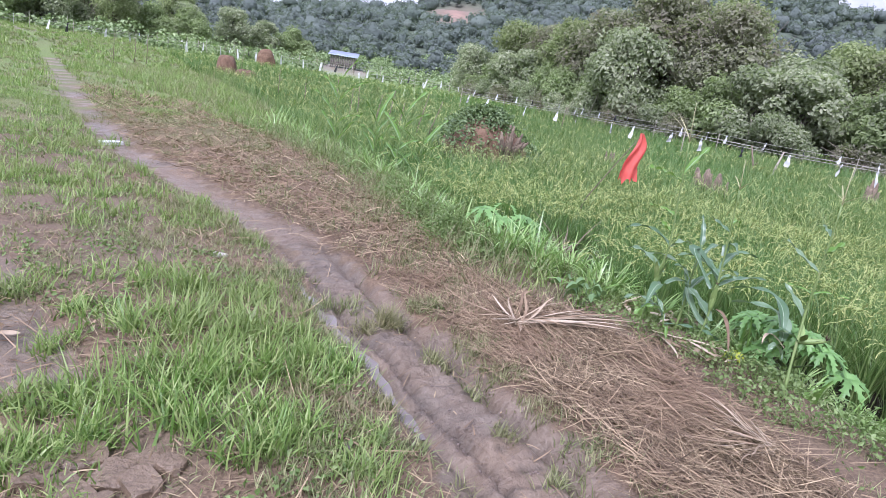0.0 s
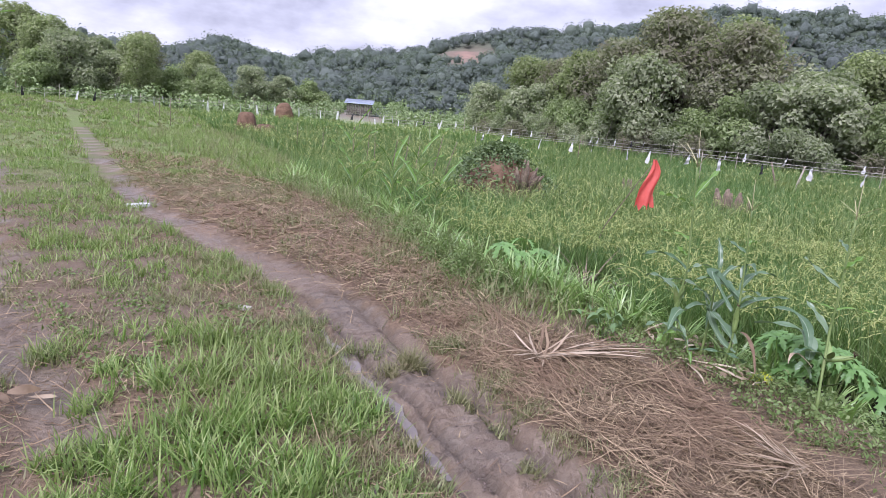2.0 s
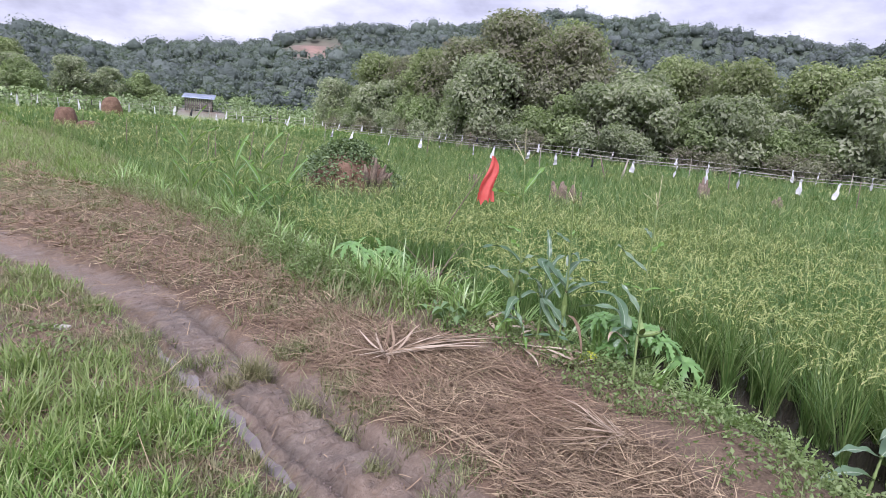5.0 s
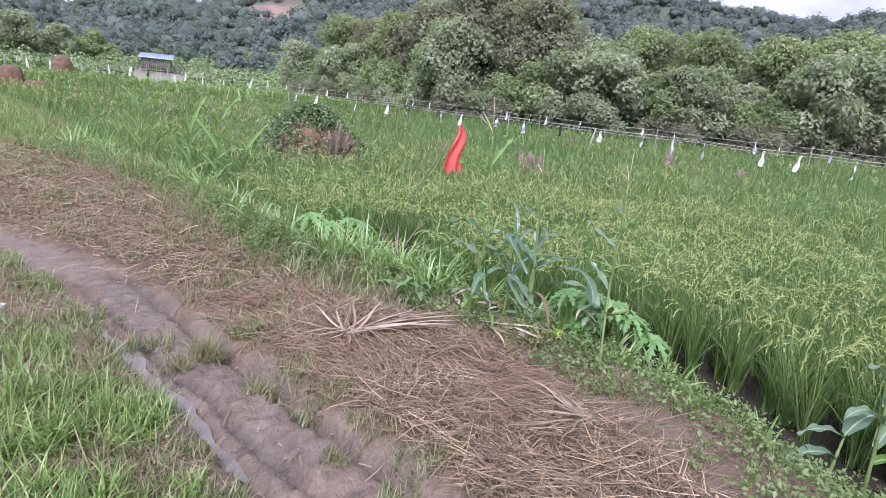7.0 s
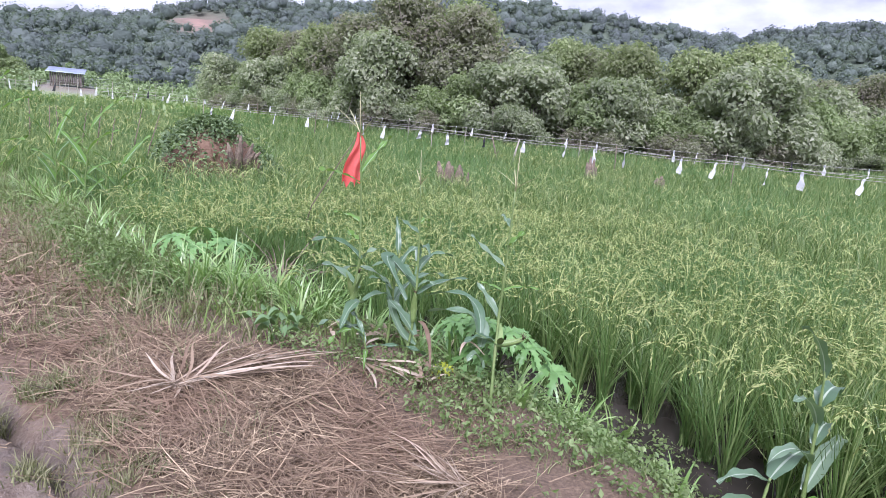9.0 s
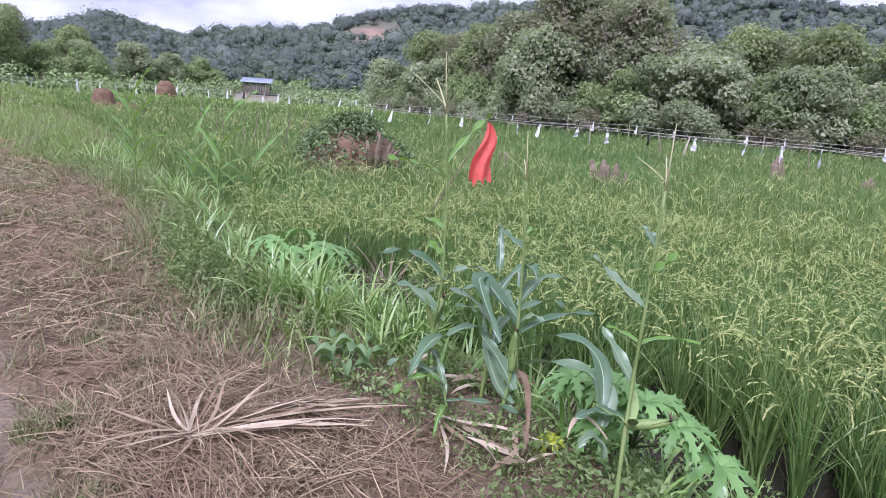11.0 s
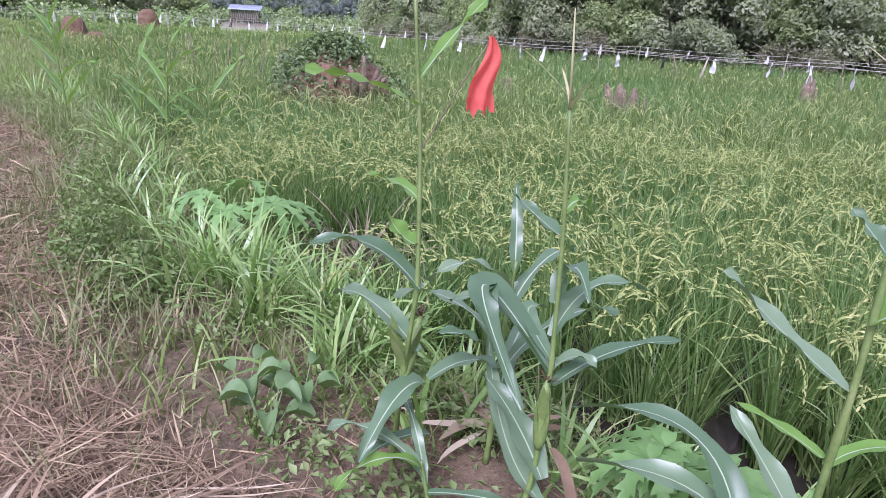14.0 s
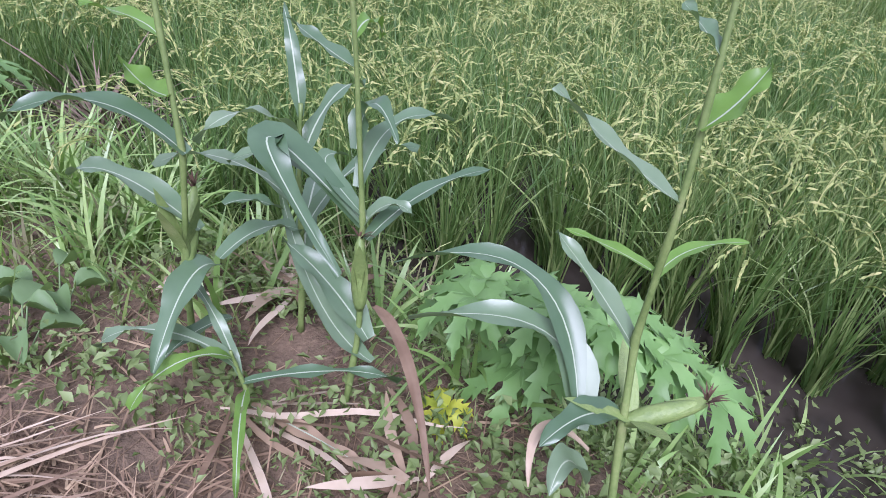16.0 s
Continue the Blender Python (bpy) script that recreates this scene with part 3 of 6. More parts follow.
    x, y = np.repeat(x[ok], 12), np.repeat(y[ok], 12)
    n = len(x)
    ribbons(near, np.stack([x + rng.normal(0, 0.04, n), y + rng.normal(0, 0.04, n), np.full(n, -0.41)], 1), rng.uniform(0, 6.283, n), rng.uniform(0.5, 0.85, n), 0.018, rng.uniform(0.02, 0.4, n), rng.uniform(0.1, 1.6, n), 3, "grass")
    tagged(near.obj("rice_plants", M_RICE), "dense green rice plants standing in a wet paddy", "rice", kind="stuff")
    tagged(pan.obj("rice_panicles", M_PANICLE), "drooping yellow-green rice ears above the leaves", "rice", kind="stuff")


build_rice()

# ---- distance: hills, woods ----
RIDGE = [(-180, 6), (-75, 6), (-50, 5.5), (-35, 4.5), (-22, 3.6), (-17.5, 5.0), (-12, 3.9), (-8, 4.6), (-3, 5.2), (3, 7.2), (8, 8.0), (16, 8.6), (24, 9.8), (32, 9.9), (40, 8.6), (48, 8.2), (54, 8.8), (60, 9.6), (75, 9), (100, 8), (180, 6)]


def ridge_deg(az):
    return np.interp(az, [a for a, _ in RIDGE], [e for _, e in RIDGE])


def hill_height(x, y):
    r = np.hypot(x, y)
    az = np.degrees(np.arctan2(x, y))
    top = np.tan(np.radians(ridge_deg(az))) * 262 - 4.6
    return 2.0 * step(75, 160, r) - 0.4 + top * step(114, 262, r) * (1 + 0.05 * fbm(x, y, 40, 2.0) + 0.2 * fbm(x, y, 46, 5.0) * step(120, 150, r) * step(258, 215, r)) - 6 * step(265, 420, r)


def build_hills():
    az = np.radians(np.linspace(-180, 180, 241))
    rr = np.concatenate([np.linspace(112, 270, 36), np.linspace(290, 520, 8)])
    ga, gr = np.meshgrid(az, rr)
    x, y = np.sin(ga) * gr, np.cos(ga) * gr
    z = hill_height(x, y) + 0.8 * fbm(x, y, 12, 4.0) * step(108, 130, gr)
    v = np.stack([x.ravel(), y.ravel(), z.ravel()], 1)
    n = len(az)
    i = (np.arange(n - 1)[None, :] + np.arange(len(rr) - 1)[:, None] * n).ravel()
    b = Batch()
    b.add(v, np.stack([i, i + 1, i + 1 + n, i + n], 1))
    m, nt, bs, out = node_mat("hill_slope")
    pos = world_pos(nt)
    col = ramp(nt, noise_tex(nt, 0.25, 6.0, 0.7, pos), [(0.3, (0.06, 0.08, 0.055)), (0.7, (0.1, 0.125, 0.085))])
    a = nt.nodes.new("ShaderNodeAttribute")
    a.attribute_name = "bare"
    earth = ramp(nt, noise_tex(nt, 0.2, 5.0, 0.6, pos), [(0.3, (0.22, 0.14, 0.11)), (0.7, (0.34, 0.22, 0.17))])
    nt.links.new(mix_col(nt, a.outputs["Fac"], col, earth), bs.inputs["Base Color"])
    bs.inputs["Roughness"].default_value = 0.95
    ob = b.obj("backdrop", m, smooth=True)
    azd = np.degrees(np.arctan2(v[:, 0], v[:, 1]))
    r = np.hypot(v[:, 0], v[:, 1])
    bare = np.exp(-((azd - 3.0) / 1.8) ** 2) * np.exp(-((r - 212) / 18) ** 2)
    ob.data.attributes.new("bare", "FLOAT", "POINT").data.foreach_set("value", bare.astype(np.float32))
    tagged(ob, "wooded hills with a bare earth scar", "hills", kind="structure")


build_hills()


def build_forest():
    woods, scrub = Batch(), Batch()
    n = 8200
    az = np.radians(rng.uniform(-62, 82, n))
    r = 116 + 157 * rng.uniform(0, 1, n) ** 0.8
    x, y = np.sin(az) * r, np.cos(az) * r
    azd = np.degrees(az)
    bare = np.exp(-((azd - 3.0) / 1.8) ** 2) * np.exp(-((r - 212) / 18) ** 2)
    keep = (rng.uniform(0, 1, n) > bare * 3.0) & ~((np.abs(azd + 6.2) < 4.5) & (r < 135))
    x, y, r = x[keep], y[keep], r[keep]
    z = hill_height(x, y)
    h = rng.uniform(1.7, 4.2, len(x)) * (1 + 0.6 * (rng.uniform(0, 1, len(x)) > 0.94))
    low = r < 150
    h = np.where(low, h * 0.75, h)
    k = 42
    d = rng.normal(size=(len(x), k, 3))
    d /= np.linalg.norm(d, axis=2)[:, :, None]
    d[:, :, 2] = np.abs(d[:, :, 2]) * 1.1 - 0.25
    lump = 1 + 0.25 * np.sin(d[:, :, 0] * 5 + x[:, None]) * np.cos(d[:, :, 1] * 4 + y[:, None])
    wd = h[:, None] * rng.uniform(0.4, 0.65, len(x))[:, None]
    p = np.stack([x[:, None] + d[:, :, 0] * wd * lump, y[:, None] + d[:, :, 1] * wd * lump, z[:, None] + h[:, None] * (0.55 + 0.5 * d[:, :, 2] * lump)], 2)
    cards(woods, p.reshape(-1, 3), 0.58, 0.8, 0.85, d.reshape(-1, 3) * 2.0)
    # a dense inner mass under the outer leaves of each crown
    rings, sides = 5, 9
    th = np.repeat(np.linspace(0.12, 2.4, rings), sides)
    ph = np.tile(np.arange(sides) * 2 * np.pi / sides, rings)
    u = np.stack([np.sin(th) * np.cos(ph), np.sin(th) * np.sin(ph), np.cos(th)], 1)[None]
    kk = 1 + 0.28 * np.sin(u[..., 0] * 5 + x[:, None]) * np.cos(u[..., 1] * 4 + y[:, None]) + 0.12 * np.sin(u[..., 2] * 9 + 3 * x[:, None])
    core = np.stack([x[:, None] + u[..., 0] * wd * kk * 0.62, y[:, None] + u[..., 1] * wd * kk * 0.62, z[:, None] + h[:, None] * (0.48 + 0.34 * u[..., 2] * kk)], 2)
    i0 = np.array([[a * sides + c, (a + 1) * sides + c, (a + 1) * sides + (c + 1) % sides, a * sides + (c + 1) % sides] for a in range(rings - 1) for c in range(sides)])
    cap = np.array([[0, c, c + 1] for c in range(1, sides - 1)])
    at = (np.arange(len(x)) * rings * sides)[:, None, None]
    woods.add(core.reshape(-1, 3), (at + i0[None]).reshape(-1, 4), (at + cap[None]).reshape(-1, 3))
    tagged(woods.obj("far_woods", M_HAZED_FOREST, smooth=True), "dense tropical woods covering the far hills", "woods", kind="stuff")
    n = 2600
    az = np.radians(rng.uniform(-55, 16, n))
    r = rng.uniform(84, 150, n)
    x, y = np.sin(az) * r, np.cos(az) * r
    clear = (np.abs(np.degrees(az) + 6.2) < 2.2) & (r < 114)
    x, y, r = x[~clear], y[~clear], r[~clear]
    n = len(x)
    z = np.where(r > 105, hill_height(x, y), ground_height(x, y))
    h = rng.uniform(0.4, 2.2, n) * rng.uniform(0.5, 1.2, n)
    k = 44
    d = rng.normal(size=(n, k, 3))
    d /= np.linalg.norm(d, axis=2)[:, :, None]
    d[:, :, 2] = np.abs(d[:, :, 2])
    p = np.stack([x[:, None] + d[:, :, 0] * h[:, None] * 0.9, y[:, None] + d[:, :, 1] * h[:, None] * 0.9, z[:, None] + h[:, None] * d[:, :, 2]], 2)
    cards(scrub, p.reshape(-1, 3), 0.42, 0.5, 0.7, d.reshape(-1, 3))
    tagged(scrub.obj("scrub", M_SCRUB), "light green scrub below the wooded hills", "scrub", kind="stuff")


build_forest()


def make_tree(h, spread, lobes, leaves, leaf_size, mat, bare=0, seed=1, low=0.12):
    """A broad tree: tapered trunk, limbs, and a crown of single leaves in uneven lobes."""
    rs = random.Random(seed)
    root = thing("tree", 0, 0, 0, "broadleaf tree with dense uneven crown beside the paddy", "tree", "trees along the paddy")
    tr, cr = Batch(), Batch()
    tops = []
    p = Vector((0, 0, -0.5))
    pts = [p.copy()]
    for i in range(5):
        p = p + Vector((rs.uniform(-0.25, 0.25), rs.uniform(-0.25, 0.25), h * 0.14))
        pts.append(p.copy())
    tube(tr, pts, [h * 0.02 * (1 - 0.13 * i) for i in range(6)], 7)
    for i in range(lobes):
        a = rs.uniform(0, 6.283)
        rad = spread * rs.uniform(0.15, 0.85)
        zz = h * rs.uniform(low + 0.1, 0.93)
        rad *= 1.0 - 0.55 * max(0, zz / h - 0.55) / 0.4
        c = Vector((math.cos(a) * rad, math.sin(a) * rad, zz))
        s = pts[rs.randint(1, 5)]
        mid = s.lerp(c, 0.5) + Vector((0, 0, 0.15 * h * rs.uniform(-0.2, 0.5)))
        tube(tr, [s, mid, c], [h * 0.009, h * 0.006, h * 0.002], 5)
        tops.append((c, spread * rs.uniform(0.24, 0.46)))
    for c, s in tops:
        k = int(leaves * s * s / sum(q * q for _, q in tops))
        d = rng.normal(size=(k, 3))
        d /= np.linalg.norm(d, axis=1)[:, None]
        rad = s * rng.uniform(0.7, 1.12, k) * (1 + 0.22 * np.sin(d[:, 0] * 6 + c.x * 3) * np.sin(d[:, 2] * 5 + c.z))
        pp = np.array(c)[None, :] + d * rad[:, None] * np.array([1.0, 1.0, 0.78])[None, :]
        cards(cr, pp, leaf_size, 0.55, 0.55, d * 1.3)
    for i in range(bare):
        a = rs.uniform(0, 6.283)
        s = pts[rs.randint(2, 5)]
        e = Vector((math.cos(a) * spread * rs.uniform(0.7, 1.05), math.sin(a) * spread * rs.uniform(0.7, 1.05), h * rs.uniform(0.1, 1.0)))
        tube(tr, [s, s.lerp(e, 0.5) + Vector((0, 0, h * 0.12)), e], [0.05, 0.035, 0.012], 4)
    part("trunk", tr, M_BARK, root)
    part("crown", cr, mat, root)
    return root


def plant_trees():
    rs = random.Random(11)
    kinds = [make_tree(8.6, 3.6, 34, 9500, 0.32, M_TREE[0], 3, 1), make_tree(7.0, 3.4, 30, 9000, 0.33, M_TREE[1], 2, 2), make_tree(9.0, 3.3, 30, 8500, 0.28, M_TREE[2], 26, 3),
             make_tree(6.2, 3.0, 26, 8000, 0.32, M_TREE[1], 1, 4), make_tree(4.2, 2.6, 22, 6000, 0.27, M_TREE[3], 1, 5), make_tree(2.4, 1.7, 16, 3800, 0.2, M_TREE[1], 0, 6, 0.02), make_tree(2.0, 1.9, 14, 2600, 0.18, M_TREE[2], 20, 7, 0.0)]
    line = [(5.0, 76), (9, 66), (13, 55), (17.5, 47), (21.5, 41), (25.5, 37), (30, 33.5), (36, 31.5), (44, 31), (54, 33), (66, 37)]
    spots = []
    for (ax, ay), (bx, by) in zip(line[:-1], line[1:]):
        ln = math.hypot(bx - ax, by - ay)
        for row, (off, choice, gap) in enumerate(((0.4, (5, 6, 5, 6), 2.3), (2.6, (4, 3, 1, 4), 3.2), (6.0, (0, 1, 2, 3), 4.2), (11.0, (0, 2, 1), 5.0))):
            k = max(1, round(ln / gap))
            for i in range(k):
                u = (i + rs.uniform(0.1, 0.9)) / k
                back = off + rs.uniform(-0.8, 0.8)
                spots.append((ax + (bx - ax) * u + 0.66 * back, ay + (by - ay) * u + 0.75 * back, choice, row))
    used = set()
    for x, y, choice, row in spots:
        c = rs.choice(choice)
        az = math.degrees(math.atan2(x, y))
        if row == 2 and 22 < az < 30:
            c = 2
        s = rs.uniform(0.82, 1.15)
        if row >= 2:
            s *= 1.0 + 0.22 * 1.5 * math.exp(-((az - 22) / 8) ** 2) - 0.12 * (az > 42)
        m = Matrix.LocRotScale((x, y, float(ground_height(x, y))), Euler((0, 0, rs.uniform(0, 6.283))), None)
        if c not in used:
            ob = kinds[c]
            ob.matrix_basis = m
            used.add(c)
        else:
            ob = copy_thing(kinds[c], m)
        ob.scale = (s, s, s * rs.uniform(0.92, 1.1))
        ob["label"] = ("low leafy bush at the edge of the rice field", "broadleaf tree with dense uneven crown beside the paddy", "tall broadleaf tree with grey limbs beyond the paddy")[0 if c >= 5 else 1 if c in (1, 3, 4) else 2]
        if c >= 5:
            ob["category"] = "bush"
            ob["group"] = "bushes along the paddy"
    for x, y, c, s in ((-38, 84, 0, 0.95), (-46, 82, 1, 1.1), (-52, 88, 0, 1.1), (-57, 78, 3, 1.2), (-41, 92, 2, 1.0), (-33, 95, 3, 1.0), (-64, 86, 0, 1.2), (-28, 100, 1, 0.9), (-49, 96, 3, 1.3), (-70, 80, 1, 1.2), (-24, 104, 3, 0.9), (-43, 88, 3, 1.0), (-36, 100, 0, 0.9), (-31, 92, 4, 1.2), (-55, 92, 1, 1.2), (-60, 96, 0, 1.3), (-20, 108, 4, 1.2), (-66, 74, 0, 1.2), (-47, 77, 4, 1.2), (-35, 88, 4, 1.2), (-53, 71, 4, 1.3)):
        ob = copy_thing(kinds[c], Matrix.LocRotScale((x, y, float(ground_height(x, y))), Euler((0, 0, rs.uniform(0, 6))), None))
        ob.scale = (s, s, s)


plant_trees()


# ---- ground cover ----
def gz(x, y):
    return ground_height(np.asarray(x, float), np.asarray(y, float))


def on_ground(x, y, lift=0.0):
    return np.stack([x, y, gz(x, y) + lift], 1)


def build_grass():
    bright, dull = Batch(), Batch()

    def tufts(batch, x, y, nb, ln, w, spread, lean=(0.05, 0.8), bend=(0.2, 1.3), seg=3):
        n = len(x)
        ln = np.broadcast_to(ln, (n,))
        bx = np.repeat(x, nb) + rng.normal(0, 1, n * nb) * np.repeat(np.broadcast_to(spread, (n,)), nb)
        by = np.repeat(y, nb) + rng.normal(0, 1, n * nb) * np.repeat(np.broadcast_to(spread, (n,)), nb)
        ribbons(batch, on_ground(bx, by, -0.01), rng.uniform(0, 6.283, n * nb), np.repeat(ln, nb) * rng.uniform(0.5, 1.15, n * nb), w * rng.uniform(0.6, 1.3, n * nb), rng.uniform(*lean, n * nb), rng.uniform(*bend, n * nb), seg, "grass", rng.uniform(-0.6, 0.6, n * nb))

    def masks(x, y):
        tr, _ = polyline(x, y, TRACK)
        lm, _ = polyline(x, y, LEFT_MUD)
        d, _ = polyline(x, y, BANK)
        se, _ = polyline(x, y, STRAW_EDGE)
        return tr, lm, d, se
    # near ground, left of the track
    for x0, x1, y0, y1, dens, nb, w, seg, sc in ((-5, 0.6, 0.5, 6, 150, 9, 0.0075, 3, 1.0), (-9, 2, -7, 0.5, 45, 7, 0.009, 2, 1.0), (-10, 0, 6, 14, 75, 9, 0.011, 2, 1.15), (-24, 0, 13, 30, 24, 11, 0.022, 2, 1.5), (-60, -4, 28, 85, 4.0, 14, 0.06, 2, 2.2)):
        x, y = scatter(x0, x1, y0, y1, dens)
        tr, lm, d, se = masks(x, y)
        f = fbm(x, y, 0.9, 8.5) + 0.5 * fbm(x, y, 0.3, 2.5)
        ok = ((tr < -0.36 + 0.12 * (y > 4)) | ((tr > 0.3) & (y > 12))) & (d < 1.2) & (np.abs(lm) > 0.16 + 0.1 * f) & (f > -0.75) & (rng.uniform(0, 1, len(x)) < 0.4 + 0.6 * step(-0.5, 0.4, f)) & (in_view(x, y, 14) | (y1 < 1))
        x, y, f = x[ok], y[ok], f[ok]
        k = f > np.where(y < 8, 0.4, 0.2)
        tufts(bright, x[k], y[k], nb, (0.1 + 0.09 * np.clip(f[k], 0, 1)) * sc, w, 0.035 * sc, seg=seg)
        tufts(dull, x[~k], y[~k], nb, 0.085 * sc, w, 0.04 * sc, (0.3, 1.1), seg=seg)
    # tall bright tufts
    for cx, cy, r, n, ln in ((-2.10, 1.89, 0.16, 26, 0.16), (-1.78, 1.63, 0.14, 20, 0.15), (-1.96, 1.48, 0.15, 22, 0.16), (-2.31, 2.38, 0.1, 10, 0.14), (-2.87, 3.05, 0.12, 16, 0.14), (-2.37, 2.84, 0.12, 12, 0.13), (-1.67, 1.28, 0.1, 12, 0.13), (-0.96, 1.79, 0.18, 26, 0.15), (-0.64, 1.68, 0.2, 26, 0.12), (-0.95, 2.47, 0.2, 24, 0.16), (-1.62, 1.95, 0.36, 60, 0.27), (-1.3, 2.55, 0.36, 55, 0.26), (-1.9, 2.75, 0.26, 34, 0.24), (-1.95, 3.35, 0.13, 12, 0.3), (-1.15, 1.75, 0.25, 30, 0.22), (-0.95, 2.35, 0.28, 26, 0.2), (-1.55, 3.2, 0.3, 22, 0.18), (-2.35, 3.5, 0.3, 20, 0.16), (-2.75, 1.75, 0.3, 26, 0.17), (-3.0, 5.3, 0.8, 70, 0.17), (-4.2, 6.4, 0.8, 70, 0.18), (-5.5, 8.4, 1.0, 80, 0.2)):
        a = rng.uniform(0, 6.283, n)
        rr = r * np.sqrt(rng.uniform(0, 1, n))
        tufts(bright, cx + np.cos(a) * rr, cy + np.sin(a) * rr, 13, ln, 0.0115, 0.035, (0.03, 0.75), (0.2, 1.5), 4)
    # dull tufts along the track and in the straw
    def dull_patch(cx, cy, r, n, ln):
        a = rng.uniform(0, 6.283, n)
        rr = r * np.sqrt(rng.uniform(0, 1, n))
        tufts(dull, cx + np.cos(a) * rr, cy + np.sin(a) * rr, 14, ln, 0.007, 0.025, (0.1, 0.95), (0.2, 1.0), 3)
    for cx, cy, r, n, ln in ((-2.58, 5.45, 0.28, 40, 0.15), (-2.25, 5.1, 0.22, 25, 0.14), (-1.85, 4.65, 0.16, 20, 0.13), (-1.14, 3.5, 0.14, 18, 0.15), (-0.55, 3.35, 0.09, 26, 0.2), (-0.72, 3.22, 0.07, 14, 0.12), (-0.2, 2.8, 0.14, 20, 0.11), (0.0, 2.5, 0.1, 12, 0.1), (0.06, 2.02, 0.06, 8, 0.11), (-0.08, 3.75, 0.25, 36, 0.12), (0.08, 3.2, 0.2, 18, 0.09), (-0.75, 1.8, 0.22, 30, 0.12), (-0.46, 1.75, 0.1, 10, 0.1), (-0.85, 2.7, 0.2, 20, 0.1)):
        dull_patch(cx, cy, r, n, ln)
    for cx, cy, r, n, ln in ((-2.94, 2.5, 0.14, 18, 0.12), (-2.83, 2.98, 0.14, 18, 0.14), (-3.95, 4.05, 0.2, 18, 0.12), (0.3, 1.7, 0.12, 12, 0.1), (-6.0, 10.8, 0.5, 40, 0.16), (0.55, 1.9, 0.1, 7, 0.09), (0.12, 2.65, 0.14, 22, 0.1), (-0.02, 3.02, 0.14, 24, 0.11), (0.25, 2.25, 0.14, 18, 0.09), (0.4, 1.9, 0.12, 14, 0.09), (-0.32, 3.6, 0.12, 18, 0.12), (-0.95, 2.1, 0.25, 40, 0.11), (-0.8, 1.5, 0.25, 34, 0.1), (-1.05, 3.0, 0.25, 36, 0.11)):
        dull_patch(cx, cy, r, n, ln)
    for cx, cy, r, n, ln in ((-0.9, 3.6, 0.12, 14, 0.11), (-0.55, 2.2, 0.1, 12, 0.09), (-1.35, 4.0, 0.2, 26, 0.12), (-1.6, 3.8, 0.22, 26, 0.12), (-2.4, 4.3, 0.4, 40, 0.11), (-3.2, 4.6, 0.4, 40, 0.11), (-0.4, 4.6, 0.25, 20, 0.12), (-0.1, 4.3, 0.2, 20, 0.11), (-1.2, 6.6, 0.4, 34, 0.14), (-2.2, 8.2, 0.6, 50, 0.15), (-3.4, 10, 0.8, 60, 0.17)):
        dull_patch(cx, cy, r, n, ln)
    # thin grass growing through the straw strip
    x, y = scatter(-7, 1.6, 2.2, 15, 26)
    tr, lm, d, se = masks(x, y)
    f = fbm(x, y, 0.7, 4.4)
    ok = (tr > 0.4) & (se < 0.1) & (f > 0.1 - 0.4 * step(4, 8, y)) & in_view(x, y, 10)
    tufts(dull, x[ok], y[ok], 8, 0.13, 0.007, 0.04, (0.2, 1.0))
    # bank: tall grass between straw and rice
    x, y = scatter(-12, 2.6, 3.9, 28, 42)
    tr, lm, d, se = masks(x, y)
    ok = (se > 0.02) & (d < 1.15) & in_view(x, y, 10) & (rng.uniform(0, 1, len(x)) < np.where(y < 9, 0.35 + 0.65 * step(0.05, 0.45, se), 0.5))
    x, y, d = x[ok], y[ok], d[ok]
    tall = np.where(y < 9, 0.26, 0.34) + 0.1 * fbm(x, y, 0.8, 3.0) + 0.25 * step(0.1, 0.6, d) * step(4.6, 6, y)
    some = rng.uniform(0, 1, len(x)) + 0.25 * fbm(x, y, 0.9, 5.5) < 0.6
    tufts(bright, x[some], y[some], 10, tall[some], 0.014, 0.05, (0.05, 0.75), (0.3, 1.4), 4)
    tufts(dull, x[~some], y[~some], 10, tall[~some] * 1.05, 0.012, 0.05, (0.05, 0.7), (0.3, 1.4), 4)
    x, y = scatter(-3.2, 1.2, 4.6, 12, 26)
    tr, lm, d, se = masks(x, y)
    ok = (se > -0.15) & (d < 0.8)
    tufts(dull, x[ok], y[ok], 9, 0.34 + 0.1 * fbm(x[ok], y[ok], 0.6, 1.7), 0.009, 0.06, (0.02, 0.5), (0.2, 1.2), 4)
    # near bank, low
    x, y = scatter(1.2, 3.6, 0.4, 4.2, 90)
    tr, lm, d, se = masks(x, y)
    ok = (se > 0.12) & (d < 1.2) & (fbm(x, y, 0.4, 2.2) > -0.1)
    tufts(dull, x[ok], y[ok], 7, 0.11, 0.0055, 0.035, (0.1, 1.0))
    # arching broad-bladed clumps on the bank
    arch = Batch()
    def arch_clump(cx, cy, n, ln):
        a = rng.uniform(0, 6.283, n)
        rr = rng.uniform(0, 0.16, n)
        x, y = cx + np.cos(a) * rr, cy + np.sin(a) * rr
        ribbons(arch, on_ground(x, y, -0.02), a + rng.normal(0, 0.5, n), ln * rng.uniform(0.6, 1.15, n), rng.uniform(0.014, 0.032, n), rng.uniform(0.05, 0.6, n), rng.uniform(0.5, 2.0, n), 6, "grass", rng.uniform(-0.5, 0.5, n))
